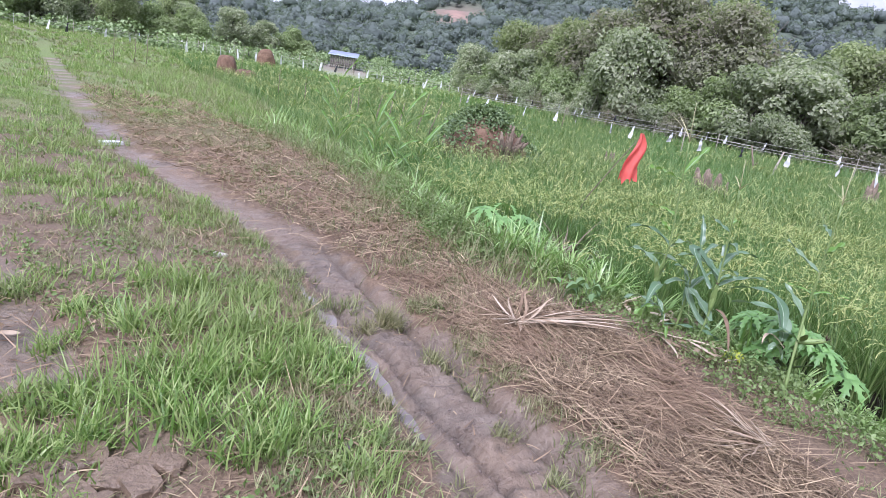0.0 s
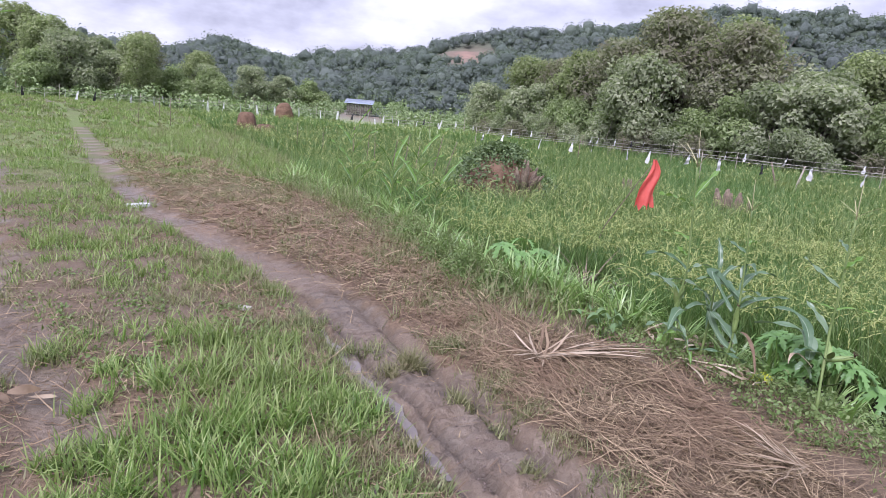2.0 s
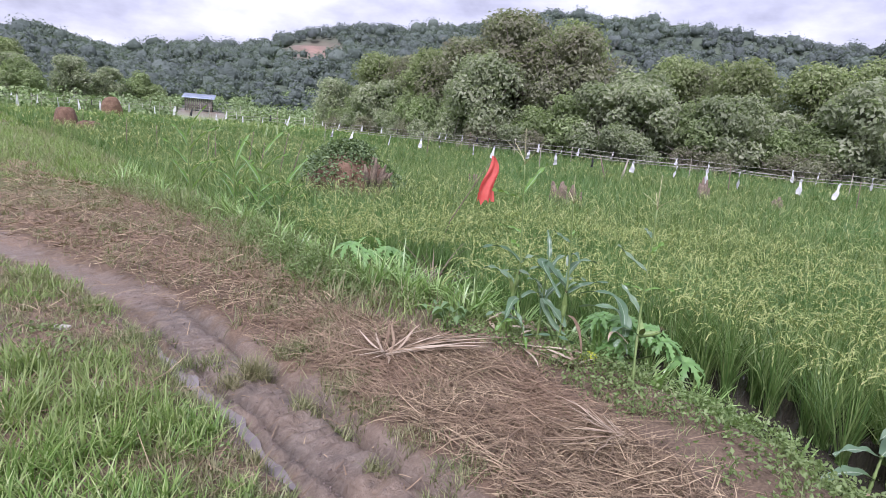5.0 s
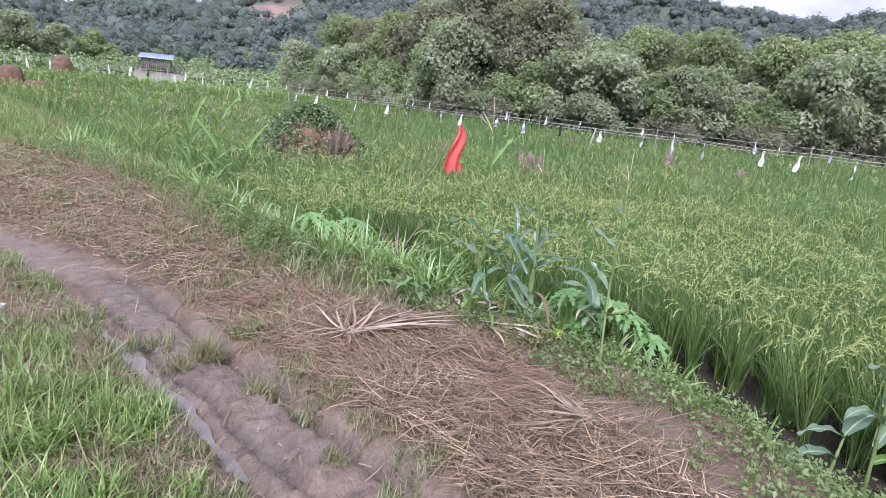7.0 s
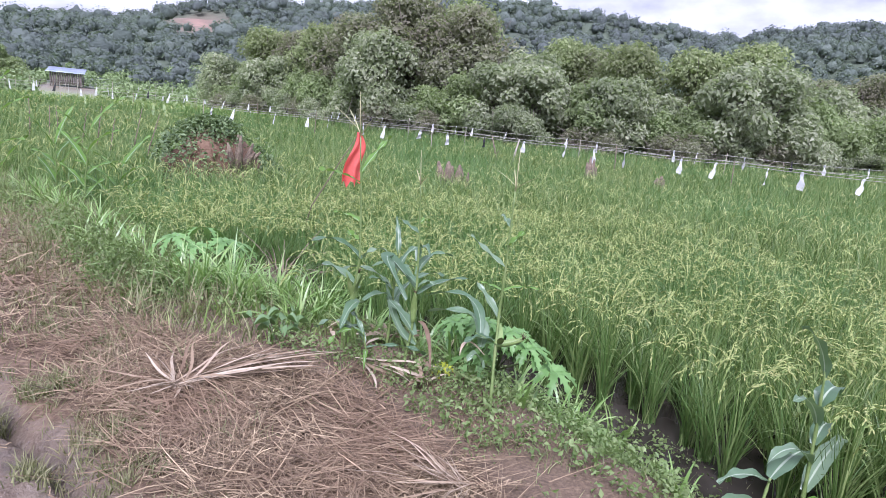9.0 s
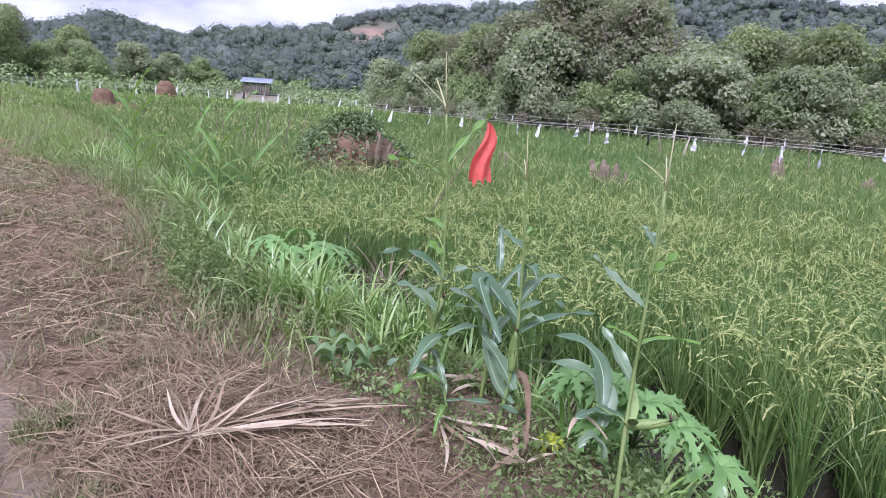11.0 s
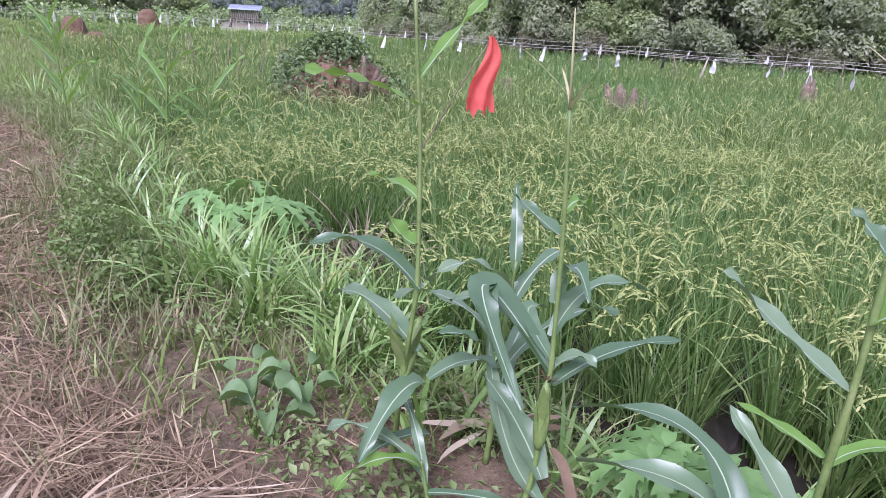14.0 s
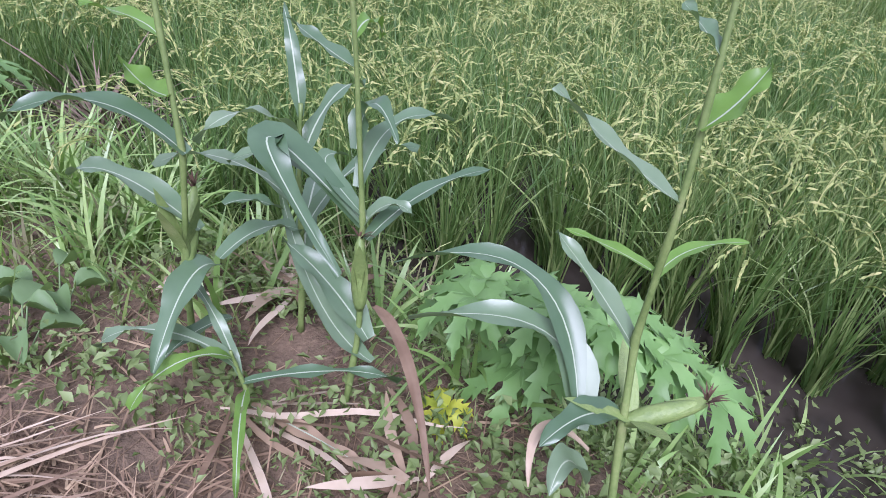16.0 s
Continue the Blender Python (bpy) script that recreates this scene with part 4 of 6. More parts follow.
    for cx, cy, n, ln in ((0.62, 5.35, 50, 0.55), (0.45, 5.6, 36, 0.5), (1.15, 5.1, 70, 0.62), (1.45, 4.75, 70, 0.56), (0.8, 5.15, 46, 0.6), (0.5, 5.2, 40, 0.5), (1.0, 5.6, 50, 0.5), (1.75, 4.35, 40, 0.45), (0.1, 6.8, 40, 0.45), (-0.2, 7.6, 40, 0.45), (1.3, 5.3, 50, 0.5), (2.3, 3.75, 12, 0.5), (2.75, 2.85, 14, 0.4), (2.95, 3.25, 12, 0.42), (2.6, 3.5, 10, 0.45), (-0.9, 8.9, 40, 0.5), (1.95, 3.75, 9, 0.4), (3.1, 2.9, 10, 0.45)):
        arch_clump(cx, cy, n, ln)
    for cx, cy, n, ln in ((1.5, 3.95, 14, 0.4), (1.85, 3.65, 14, 0.4), (2.1, 3.45, 16, 0.45), (2.5, 3.2, 14, 0.45), (1.2, 4.35, 20, 0.4), (2.7, 2.9, 12, 0.4), (2.45, 2.75, 12, 0.3), (2.75, 2.3, 9, 0.28), (2.6, 1.9, 9, 0.25), (2.9, 1.5, 10, 0.3), (2.45, 2.6, 9, 0.26), (2.2, 2.9, 12, 0.3), (2.05, 3.3, 12, 0.34), (2.5, 3.1, 10, 0.36), (1.3, 4.5, 34, 0.42), (1.55, 5.05, 40, 0.5), (0.85, 4.95, 40, 0.42), (1.25, 4.85, 40, 0.45), (0.75, 5.75, 40, 0.5), (1.7, 4.1, 16, 0.36), (0.35, 6.1, 34, 0.45)):
        arch_clump(cx, cy, n, ln)
    x, y = scatter(1.9, 3.5, 0.2, 3.3, 120)
    tr, lm, d, se = masks(x, y)
    ok = (d > 0.1) & (d < 0.85) & (fbm(x, y, 0.4, 8.2) > -0.3)
    tufts(bright, x[ok], y[ok], 7, 0.15, 0.008, 0.04, (0.05, 0.9), (0.3, 1.3), 4)
    bank = np.array(BANK)
    for yy in np.arange(5.6, 15.5, 0.2):
        xx = float(np.interp(yy, bank[:, 1], bank[:, 0])) + rng.uniform(-0.45, 0.5)
        arch_clump(xx, yy + rng.uniform(-0.15, 0.15), int(rng.integers(14, 34)), rng.uniform(0.3, 0.6))
    # trampled grass along both edges of the track
    x, y = scatter(-7, 1.2, 0.8, 10, 95)
    tr, lm, d, se = masks(x, y)
    f = fbm(x, y, 0.45, 3.1) + 0.5 * fbm(x, y, 0.17, 1.9)
    ok = (((tr < -0.27) & (tr > -0.85) & (f > -0.35)) | ((tr > 0.33) & (tr < 0.62) & (f > 0.15))) & in_view(x, y, 12)
    tufts(dull, x[ok], y[ok], 9, 0.1 + 0.045 * np.clip(f[ok], -1, 1), 0.006, 0.03, (0.1, 1.1), (0.2, 1.2), 3)
    # olive grass across the straw's edge
    x, y = scatter(-4, 1.3, 4.2, 12, 70)
    tr, lm, d, se = masks(x, y)
    ok = (se > -0.6) & (se < 0.4) & (fbm(x, y, 0.5, 7.3) + 0.5 * fbm(x, y, 0.2, 5.1) > -0.2 - 0.6 * se) & (tr > 0.35)
    tufts(dull, x[ok], y[ok], 8, 0.19 + 0.06 * fbm(x[ok], y[ok], 0.4, 2.6), 0.0075, 0.05, (0.05, 1.0), (0.2, 1.2), 3)
    # thin olive grass standing in the dead straw beyond the bend
    x, y = scatter(-10, 1.4, 3.8, 18, 17)
    tr, lm, d, se = masks(x, y)
    ok = (tr > 0.3) & (se < 0.2) & (fbm(x, y, 1.1, 6.6) + 0.4 * fbm(x, y, 0.3, 1.6) > -0.15) & in_view(x, y, 10)
    tufts(dull, x[ok], y[ok], 8, 0.17 + 0.07 * fbm(x[ok], y[ok], 0.5, 3.6), 0.0085, 0.06, (0.05, 0.9), (0.2, 1.1), 3)
    tagged(bright.obj("green_grass", M_GRASS), "bright green grass tufts beside the muddy track", "grass", kind="stuff")
    tagged(dull.obj("dull_grass", M_GRASS_DARK), "short dull trampled grass on the track", "grass", kind="stuff")
    tagged(arch.obj("bank_grass", M_REED), "long arching grass clumps on the bank", "grass", kind="stuff")


build_grass()


def build_weeds():
    b = Batch()
    x, y = scatter(-9, 3.4, 0.6, 13, 330)
    d, _ = polyline(x, y, BANK)
    se, _ = polyline(x, y, STRAW_EDGE)
    tr, _ = polyline(x, y, TRACK)
    lm, _ = polyline(x, y, LEFT_MUD)
    f = fbm(x, y, 0.5, 6.1)
    bank = (se > 0.08) & (d < 1.1) & (f > -0.35 + 0.4 * ((x < 2.1) & (y < 4.6)))
    left = (tr < -0.4) & (np.abs(lm) > 0.25) & (f > 0.25) & (rng.uniform(0, 1, len(x)) < 0.4)
    ok = (bank | left) & in_view(x, y, 12)
    x, y, bank = x[ok], y[ok], bank[ok]
    n = len(x)
    k = 6
    px = np.repeat(x, k) + rng.normal(0, 0.045, n * k)
    py = np.repeat(y, k) + rng.normal(0, 0.045, n * k)
    h = rng.uniform(0.01, 0.1, n * k) * np.where(np.repeat(bank, k), 1.5, 0.5)
    p = on_ground(px, py)
    p[:, 2] += h
    cards(b, p, 0.032, 1.2, 0.6)
    # leafy cover at the ditch
    x, y = scatter(1.8, 3.3, -1.0, 3.2, 1700)
    dd, _ = polyline(x, y, BANK)
    ok = (fbm(x, y, 0.5, 1.4) + 0.5 * fbm(x, y, 0.2, 2.4) > -0.15) & (dd > 0.05 + 0.2 * fbm(x, y, 0.4, 3.0)) & (dd < 0.8 + 0.2 * fbm(x, y, 0.4, 5.0))
    x, y = x[ok], y[ok]
    p = on_ground(x, y)
    p[:, 2] += rng.uniform(0.0, 0.19, len(x)) * (0.7 + 0.5 * fbm(x, y, 0.25, 7.0))
    cards(b, p, 0.034, 1.2, 0.62)
    # small weeds below the maize and the papaya
    x, y = scatter(1.0, 3.0, 2.3, 4.6, 420)
    dd, _ = polyline(x, y, BANK)
    ee, _ = polyline(x, y, STRAW_EDGE)
    ok = (ee > 0.05) & (dd < 0.75) & (fbm(x, y, 0.35, 4.4) + 0.5 * fbm(x, y, 0.12, 2.2) > 0.0)
    x, y = np.repeat(x[ok], 5), np.repeat(y[ok], 5)
    p = on_ground(x + rng.normal(0, 0.03, len(x)), y + rng.normal(0, 0.03, len(x)))
    p[:, 2] += rng.uniform(0.0, 0.13, len(x))
    cards(b, p, 0.027, 0.9, 0.36)
    # bushy herbs on the bank
    for cx, cy, r, h, n in ((-0.05, 5.6, 0.3, 0.42, 1300), (0.25, 5.2, 0.25, 0.32, 900), (-0.3, 6.3, 0.3, 0.4, 900), (0.3, 6.6, 0.3, 0.4, 700), (-0.6, 7.4, 0.35, 0.4, 700)):
        q = rng.normal(0, 0.45, (n, 2))
        x, y = cx + q[:, 0] * r, cy + q[:, 1] * r
        p = on_ground(x, y)
        p[:, 2] += h * rng.uniform(0.05, 1, n) * np.exp(-(q ** 2).sum(1))
        cards(b, p, 0.038, 0.8, 0.45)
    tagged(b.obj("low_weeds", M_WEED), "low leafy green weeds covering the bank", "weeds", kind="stuff")


build_weeds()


def build_straw():
    b = Batch()
    x, y = scatter(-4.5, 2.2, -1.5, 11, 1150)
    tr, _ = polyline(x, y, TRACK)
    se, _ = polyline(x, y, STRAW_EDGE)
    wob = 0.12 * fbm(x, y, 0.5, 1.0)
    f = fbm(x, y, 0.8, 3.9)
    p_in = np.where((tr > 0.42 + wob) & (se < 0.1 + wob), 0.55 + 0.45 * step(-0.4, 0.4, f), 0.0)
    p_in = np.where((tr < -0.3) & (fbm(x, y, 1.4, 8.0) > -0.15), 0.32, p_in)
    p_in = np.where(np.abs(tr) < 0.42, 0.05, p_in)
    p_in = p_in * np.where(y > 6.5, 0.45, 1.0)
    ok = rng.uniform(0, 1, len(x)) < p_in
    x, y = x[ok], y[ok]
    n = len(x)
    p = on_ground(x, y, 0.004)
    p[:, 2] += rng.uniform(0, 0.045, n) * (rng.uniform(0, 1, n) > 0.5)
    ribbons(b, p, rng.uniform(0, 6.283, n), 0.04 + 0.27 * rng.uniform(0, 1, n) ** 2, rng.uniform(0.0025, 0.008, n), rng.uniform(1.15, 1.62, n), rng.uniform(-0.25, 0.6, n), 3, "even", rng.uniform(-0.6, 0.6, n))
    # dead straw further along the strip
    x, y = scatter(-9.5, 1.0, 4.6, 16, 330)
    tr, _ = polyline(x, y, TRACK)
    se, _ = polyline(x, y, STRAW_EDGE)
    ok = (tr > 0.22 + 0.12 * fbm(x, y, 0.5, 2.6)) & (se < 0.28 + 0.3 * fbm(x, y, 0.6, 4.6)) & (fbm(x, y, 0.9, 5.2) > -0.45)
    x, y = x[ok], y[ok]
    n = len(x)
    p = on_ground(x, y, 0.01)
    p[:, 2] += rng.uniform(0, 0.06, n)
    ribbons(b, p, rng.uniform(0, 6.283, n), 0.1 + 0.3 * rng.uniform(0, 1, n) ** 2, rng.uniform(0.004, 0.012, n), rng.uniform(1.05, 1.62, n), rng.uniform(-0.2, 0.7, n), 3, "even", rng.uniform(-0.8, 0.8, n))
    # thick mat where the cut stalks lie
    x, y = scatter(-0.3, 1.75, 1.2, 4.6, 3900)
    se, _ = polyline(x, y, STRAW_EDGE)
    tr, _ = polyline(x, y, TRACK)
    ok = (se < -0.02) & (tr > 0.5 + 0.15 * fbm(x, y, 0.4, 2.0)) & (fbm(x, y, 0.5, 7.7) > -0.45)
    x, y = x[ok], y[ok]
    n = len(x)
    p = on_ground(x, y, 0.01)
    p[:, 2] += rng.uniform(0, 0.05, n)
    az = 2.6 + 1.3 * fbm(x, y, 0.8, 3.0) + rng.normal(0, 1.2, n)
    ribbons(b, p, az, 0.04 + 0.3 * rng.uniform(0, 1, n) ** 3, rng.uniform(0.0015, 0.006, n), rng.uniform(1.15, 1.65, n), rng.uniform(-0.5, 0.9, n), 3, "even", rng.uniform(-0.8, 0.8, n))
    # loose bits on the soil below the maize
    x, y = scatter(0.9, 2.1, 2.4, 4.4, 700)
    dd, _ = polyline(x, y, BANK)
    ok = (dd < 0.1) & (fbm(x, y, 0.3, 1.9) > -0.2)
    x, y = x[ok], y[ok]
    n = len(x)
    ribbons(b, on_ground(x, y, 0.006), rng.uniform(0, 6.283, n), 0.03 + 0.2 * rng.uniform(0, 1, n) ** 2, rng.uniform(0.002, 0.008, n), rng.uniform(1.3, 1.62, n), rng.uniform(-0.3, 0.4, n), 3, "even", rng.uniform(-0.8, 0.8, n))
    # bleached swathe near the bank
    for cx, cy, az, sp, n in ((1.05, 2.45, -0.5, 0.2, 240), (1.3, 2.15, -0.2, 0.22, 200), (0.75, 2.9, 2.7, 0.25, 160), (0.95, 1.75, -0.5, 0.22, 160), (-0.6, 6.2, 0.4, 0.4, 260), (-1.3, 7.6, 0.6, 0.5, 220)):
        q = rng.normal(0, sp, (n, 2))
        p = on_ground(cx + q[:, 0], cy + q[:, 1], 0.02)
        p[:, 2] += rng.uniform(0, 0.03, n)
        ribbons(b, p, az + rng.normal(0, 0.45, n), rng.uniform(0.12, 0.45, n), rng.uniform(0.002, 0.006, n), rng.uniform(1.35, 1.6, n), rng.uniform(-0.1, 0.2, n), 4, "even", rng.uniform(-0.6, 0.6, n))
    tagged(b.obj("straw_litter", M_STRAW), "cut brown straw litter strewn over bare soil", "straw", kind="stuff")


build_straw()


def fan(name, x, y, label, blades, curl=0.0, mat=M_DRYLEAF):
    """A heap of dry maize leaves, each a part of its own, fanning from one point."""
    root = thing(name, x, y, float(gz(x, y)), label, "dry leaves" if mat is M_DRYLEAF else "twigs")
    for az, ln, w, lean, bend in blades:
        b = Batch()
        ribbons(b, [(rng.uniform(-0.03, 0.03), rng.uniform(-0.03, 0.03), rng.uniform(0.04, 0.075))], az, ln, w, lean, bend, 9, "leaf", rng.uniform(-0.6, 0.6), rng.uniform(-1.2, 1.2))
        v = b.v[0]
        run = np.hypot(v[:, 0], v[:, 1])
        side = (rng.uniform(-0.3, 0.3) + curl) * run ** 2 + rng.uniform(-0.02, 0.02) * np.sin(run * 14)
        v[:, 0] -= math.sin(az) * side
        v[:, 1] += math.cos(az) * side
        part("dry_leaf" if mat is M_DRYLEAF else "twig", b, mat, root)
    return root


rs = random.Random(5)
star = [(math.radians(a + rs.uniform(-9, 9)), l * rs.uniform(0.85, 1.15), rs.uniform(0.012, 0.021), rs.uniform(1.15, 1.4), rs.uniform(0.02, 0.22)) for a, l in ((95, 0.4), (110, 0.45), (128, 0.42), (145, 0.45), (70, 0.42), (52, 0.5), (160, 0.4), (-95, 0.28), (175, 0.35), (84, 0.5), (120, 0.3), (-80, 0.22), (40, 0.5))]
star += [(math.radians(18 + rs.uniform(-16, 16)), rs.uniform(0.4, 0.95), rs.uniform(0.007, 0.014), rs.uniform(1.4, 1.5), rs.uniform(0.02, 0.09)) for _ in range(30)]
star += [(rs.uniform(0, 6.283), rs.uniform(0.15, 0.4), rs.uniform(0.006, 0.012), rs.uniform(1.0, 1.5), rs.uniform(0.1, 0.5)) for _ in range(14)]
fan("dry_leaf_fan", 0.34, 3.4, "fan of bleached dry maize leaves on brown straw", star, -0.22)
fan("dry_leaf_sheaf", 0.62, 3.66, "curved sheaf of bleached dry maize leaves", [(math.radians(-14 + rs.uniform(-16, 16)), rs.uniform(0.3, 0.75), rs.uniform(0.005, 0.011), rs.uniform(1.42, 1.52), rs.uniform(0.0, 0.06)) for _ in range(22)], -0.25)
fan("straw_sheaf", 1.46, 2.07, "loose sheaf of thin pale straw on the brown mat", [(math.radians(160 + rs.uniform(-75, 75)), rs.uniform(0.2, 0.6), rs.uniform(0.004, 0.009), rs.uniform(1.32, 1.5), rs.uniform(-0.02, 0.12)) for _ in range(46)])
fan("dry_husk_heap", 1.72, 3.12, "torn pale maize husks lying on the soil", [(rs.uniform(0, 6.283), rs.uniform(0.14, 0.3), rs.uniform(0.02, 0.04), rs.uniform(1.0, 1.4), rs.uniform(0.1, 0.6)) for _ in range(9)])
fan("dry_husk_heap", 1.76, 3.98, "torn pale maize husks lying on the soil", [(rs.uniform(0, 6.283), rs.uniform(0.14, 0.34), rs.uniform(0.018, 0.04), rs.uniform(0.9, 1.4), rs.uniform(0.1, 0.6)) for _ in range(16)])
fan("dry_husk_heap", 1.37, 4.08, "torn pale maize husks lying on the soil", [(rs.uniform(0, 6.283), rs.uniform(0.1, 0.22), rs.uniform(0.018, 0.035), rs.uniform(0.9, 1.4), rs.uniform(0.1, 0.6)) for _ in range(9)])
fan("dry_stalk_leaves", 1.42, 3.52, "dry fallen maize leaves below the plants", [(math.radians(a), l, 0.018, 1.46, 0.12) for a, l in ((-62, 0.5), (-40, 0.62), (-5, 0.4), (-75, 0.35), (-28, 0.35), (-50, 0.7), (-15, 0.55), (-88, 0.5), (-120, 0.4))])


# ---- maize ----
def leaf_part(root, name, base, az, ln, w, lean, bend, mat, wave=0.012, fold=0.25, rib=True, label="", tip_drop=0.0, n=14):
    """One maize leaf: folded blade with wavy margins and a pale midrib."""
    b = Batch()
    hx, hy = math.cos(az), math.sin(az)
    p = Vector(base)
    rows = []
    ph = rng.uniform(0, 6)
    for i in range(n + 1):
        s = i / n
        a = lean + bend * s + tip_drop * max(0, s - 0.6)
        t = Vector((math.sin(a) * hx, math.sin(a) * hy, math.cos(a)))
        nn = Vector((-math.cos(a) * hx, -math.cos(a) * hy, math.sin(a)))
        sd = Vector((-hy, hx, 0))
        ww = w * min(1, 0.35 + 3.2 * s) * (1 - s ** 2.4) ** 0.75 * 0.5 + 0.001
        wv = wave * math.sin(ph + s * 17) * (0.3 + s)
        up = abs(fold) * ww
        rows.append([p - sd * ww + nn * (up + wv), p - sd * ww * 0.1, p + sd * ww * 0.1, p + sd * ww + nn * (up - wv)])
        p = p + t * (ln / n)
    v = np.array([c for r in rows for c in r])
    q, mi = [], []
    for i in range(n):
        for j in range(3):
            q.append([i * 4 + j, i * 4 + j + 1, i * 4 + 5 + j, i * 4 + 4 + j])
            mi.append(1 if (j == 1 and rib) else 0)
    b.add(v, np.array(q))
    ob = b.obj(name, [mat, M_RIB], root, label, smooth=True)
    ob.data.polygons.foreach_set("material_index", mi)
    return ob


def maize(x, y, z, path, leaves, tassel=None, ears=(), group="maize plants on the bank", label="tall green maize plant with tassel on the bank", r0=0.013):
    """A maize plant: path holds stem points from the base; leaves are (height share, heading, length, width, lean, bend, kind)."""
    root = thing("maize_plant", x, y, z, label, "maize plant", group)
    pts = [Vector(p) for p in path]

    def at(u):
        f = u * (len(pts) - 1)
        i = min(int(f), len(pts) - 2)
        return pts[i].lerp(pts[i + 1], f - i)
    b = Batch()
    k = 18
    tube(b, [at(i / k) for i in range(k + 1)], [r0 * (1 - 0.55 * i / k) * (1.22 if i % 3 == 0 else 0.96) for i in range(k + 1)], 8)
    part("stem", b, M_STEM, root, smooth=True)
    for u, az, ln, w, lean, bend, kind in leaves:
        mat = {"d": M_CORN, "l": M_CORN_LIGHT, "y": M_DRYLEAF}[kind]
        leaf_part(root, "leaf", at(u), math.radians(az), ln, w, math.radians(lean), math.radians(bend), mat, label="withered brown leaf" if kind == "y" else "", tip_drop=0.8 if kind != "l" else 0.0)
    for u, az, ln, tilt in ears:
        e = Batch()
        d = Vector((math.cos(math.radians(az)) * math.sin(math.radians(tilt)), math.sin(math.radians(az)) * math.sin(math.radians(tilt)), math.cos(math.radians(tilt))))
        s = at(u)
        tube(e, [s + d * ln * f for f in (0, 0.1, 0.3, 0.55, 0.8, 1.0)], [0.01, 0.016, 0.021, 0.02, 0.014, 0.004], 10)
        for j in range(4):
            a2 = az + 90 * j
            ribbons(e, [tuple(s + d * 0.02)], math.radians(a2), ln * 0.95, 0.04, math.radians(tilt) * (1 if j % 2 == 0 else 0.8) * 0.9, 0.12, 6, "leaf")
        ear = part("ear", e, M_HUSK, root, "green husked ear", smooth=True)
        sk = Batch()
        tip = s + d * ln
        ribbons(sk, [tuple(tip - d * 0.01)] * 12, rng.uniform(0, 6.283, 12), 0.05, 0.006, rng.uniform(0.1, 0.8, 12), rng.uniform(0.2, 1.6, 12), 3, "even")
        part("silk", sk, M_SILK, ear, "dried dark silk")
    if tassel:
        ln, spread, n = tassel
        t = Batch()
        top = pts[-1]
        d = (pts[-1] - pts[-2]).normalized()
        tube(t, [top, top + d * ln * 0.5, top + d * ln], [0.004, 0.003, 0.0015], 5)
        for i in range(n):
            az = i * 6.283 / n + rng.uniform(-0.4, 0.4)
            ribbons(t, [tuple(top + d * ln * (0.02 + 0.05 * (i % 3)))], az, ln * rng.uniform(0.65, 0.9), 0.007, spread * rng.uniform(0.8, 1.15), 0.25, 6, "even", 0.5)
        part("tassel", t, M_TASSEL, root, "pale dry tassel")
    return root


# headings: 0 towards +x, 90 away along the field edge
def arc_leaf(root, base, mid, tip, w, kind):
    """A maize leaf that springs at base, passes near mid and ends at tip, all from the plant's foot."""
    b0, m0, t0 = Vector(base), Vector(mid), Vector(tip)
    ctrl = m0 * 2 - (b0 + t0) * 0.5
    mat = {"d": M_CORN, "l": M_CORN_LIGHT, "y": M_DRYLEAF}[kind]
    b, rows, n = Batch(), [], 16
    ph = rng.uniform(0, 6)
    wave = 0.13 * w
    for i in range(n + 1):
        s = i / n
        p = b0 * (1 - s) ** 2 + ctrl * 2 * s * (1 - s) + t0 * s * s
        t = ((ctrl - b0) * (1 - s) + (t0 - ctrl) * s).normalized()
        sd = t.cross(Vector((0, 0, 1)))
        sd = sd.normalized() if sd.length > 0.05 else Vector((1, 0, 0))
        nn = sd.cross(t)
        ww = w * min(1, 0.4 + 3.0 * s) * (1 - s ** 2.4) ** 0.75 * 0.5 + 0.001
        wv = wave * math.sin(ph + s * 15) * (0.3 + s)
        rows.append([p - sd * ww + nn * (0.35 * ww + wv), p - sd * ww * 0.5 + nn * 0.1 * ww, p - sd * ww * 0.05, p + sd * ww * 0.05, p + sd * ww * 0.5 + nn * 0.1 * ww, p + sd * ww + nn * (0.35 * ww - wv)])
    q, mi = [], []
    for i in range(n):
        for j in range(5):
            q.append([i * 6 + j, i * 6 + j + 1, i * 6 + 7 + j, i * 6 + 6 + j])
            mi.append(1 if (j == 2 and kind != "y") else 0)
    b.add(np.array([c for r in rows for c in r]), np.array(q))
    ob = b.obj("leaf", [mat, M_RIB], root, "withered brown leaf" if kind == "y" else "", smooth=True)
    ob.data.polygons.foreach_set("material_index", mi)


maize_b = maize(1.372, 3.746, -0.04, [(0, 0, -0.05), (0.02, -0.03, 0.35), (0.055, -0.06, 0.73), (0.06, 0.0, 1.1), (0.03, 0.0, 1.5)],
                [(0.86, 20, 0.34, 0.05, 40, 10, "l"), (0.82, 185, 0.3, 0.035, 62, 25, "l")], (0.28, 0.8, 4), ((0.3, 40, 0.2, 22),), r0=0.0095)
maize_c = maize(1.659, 3.42, -0.05, [(0, 0, -0.05), (0.08, 0.03, 0.3), (0.11, 0.07, 0.6), (0.112, 0.1, 0.94), (0.09, 0.1, 1.25)],
                [(0.8, 30, 0.14, 0.035, 40, 130, "l")], (0.22, 1.0, 4), ((0.3, 60, 0.2, 7),), r0=0.0095)
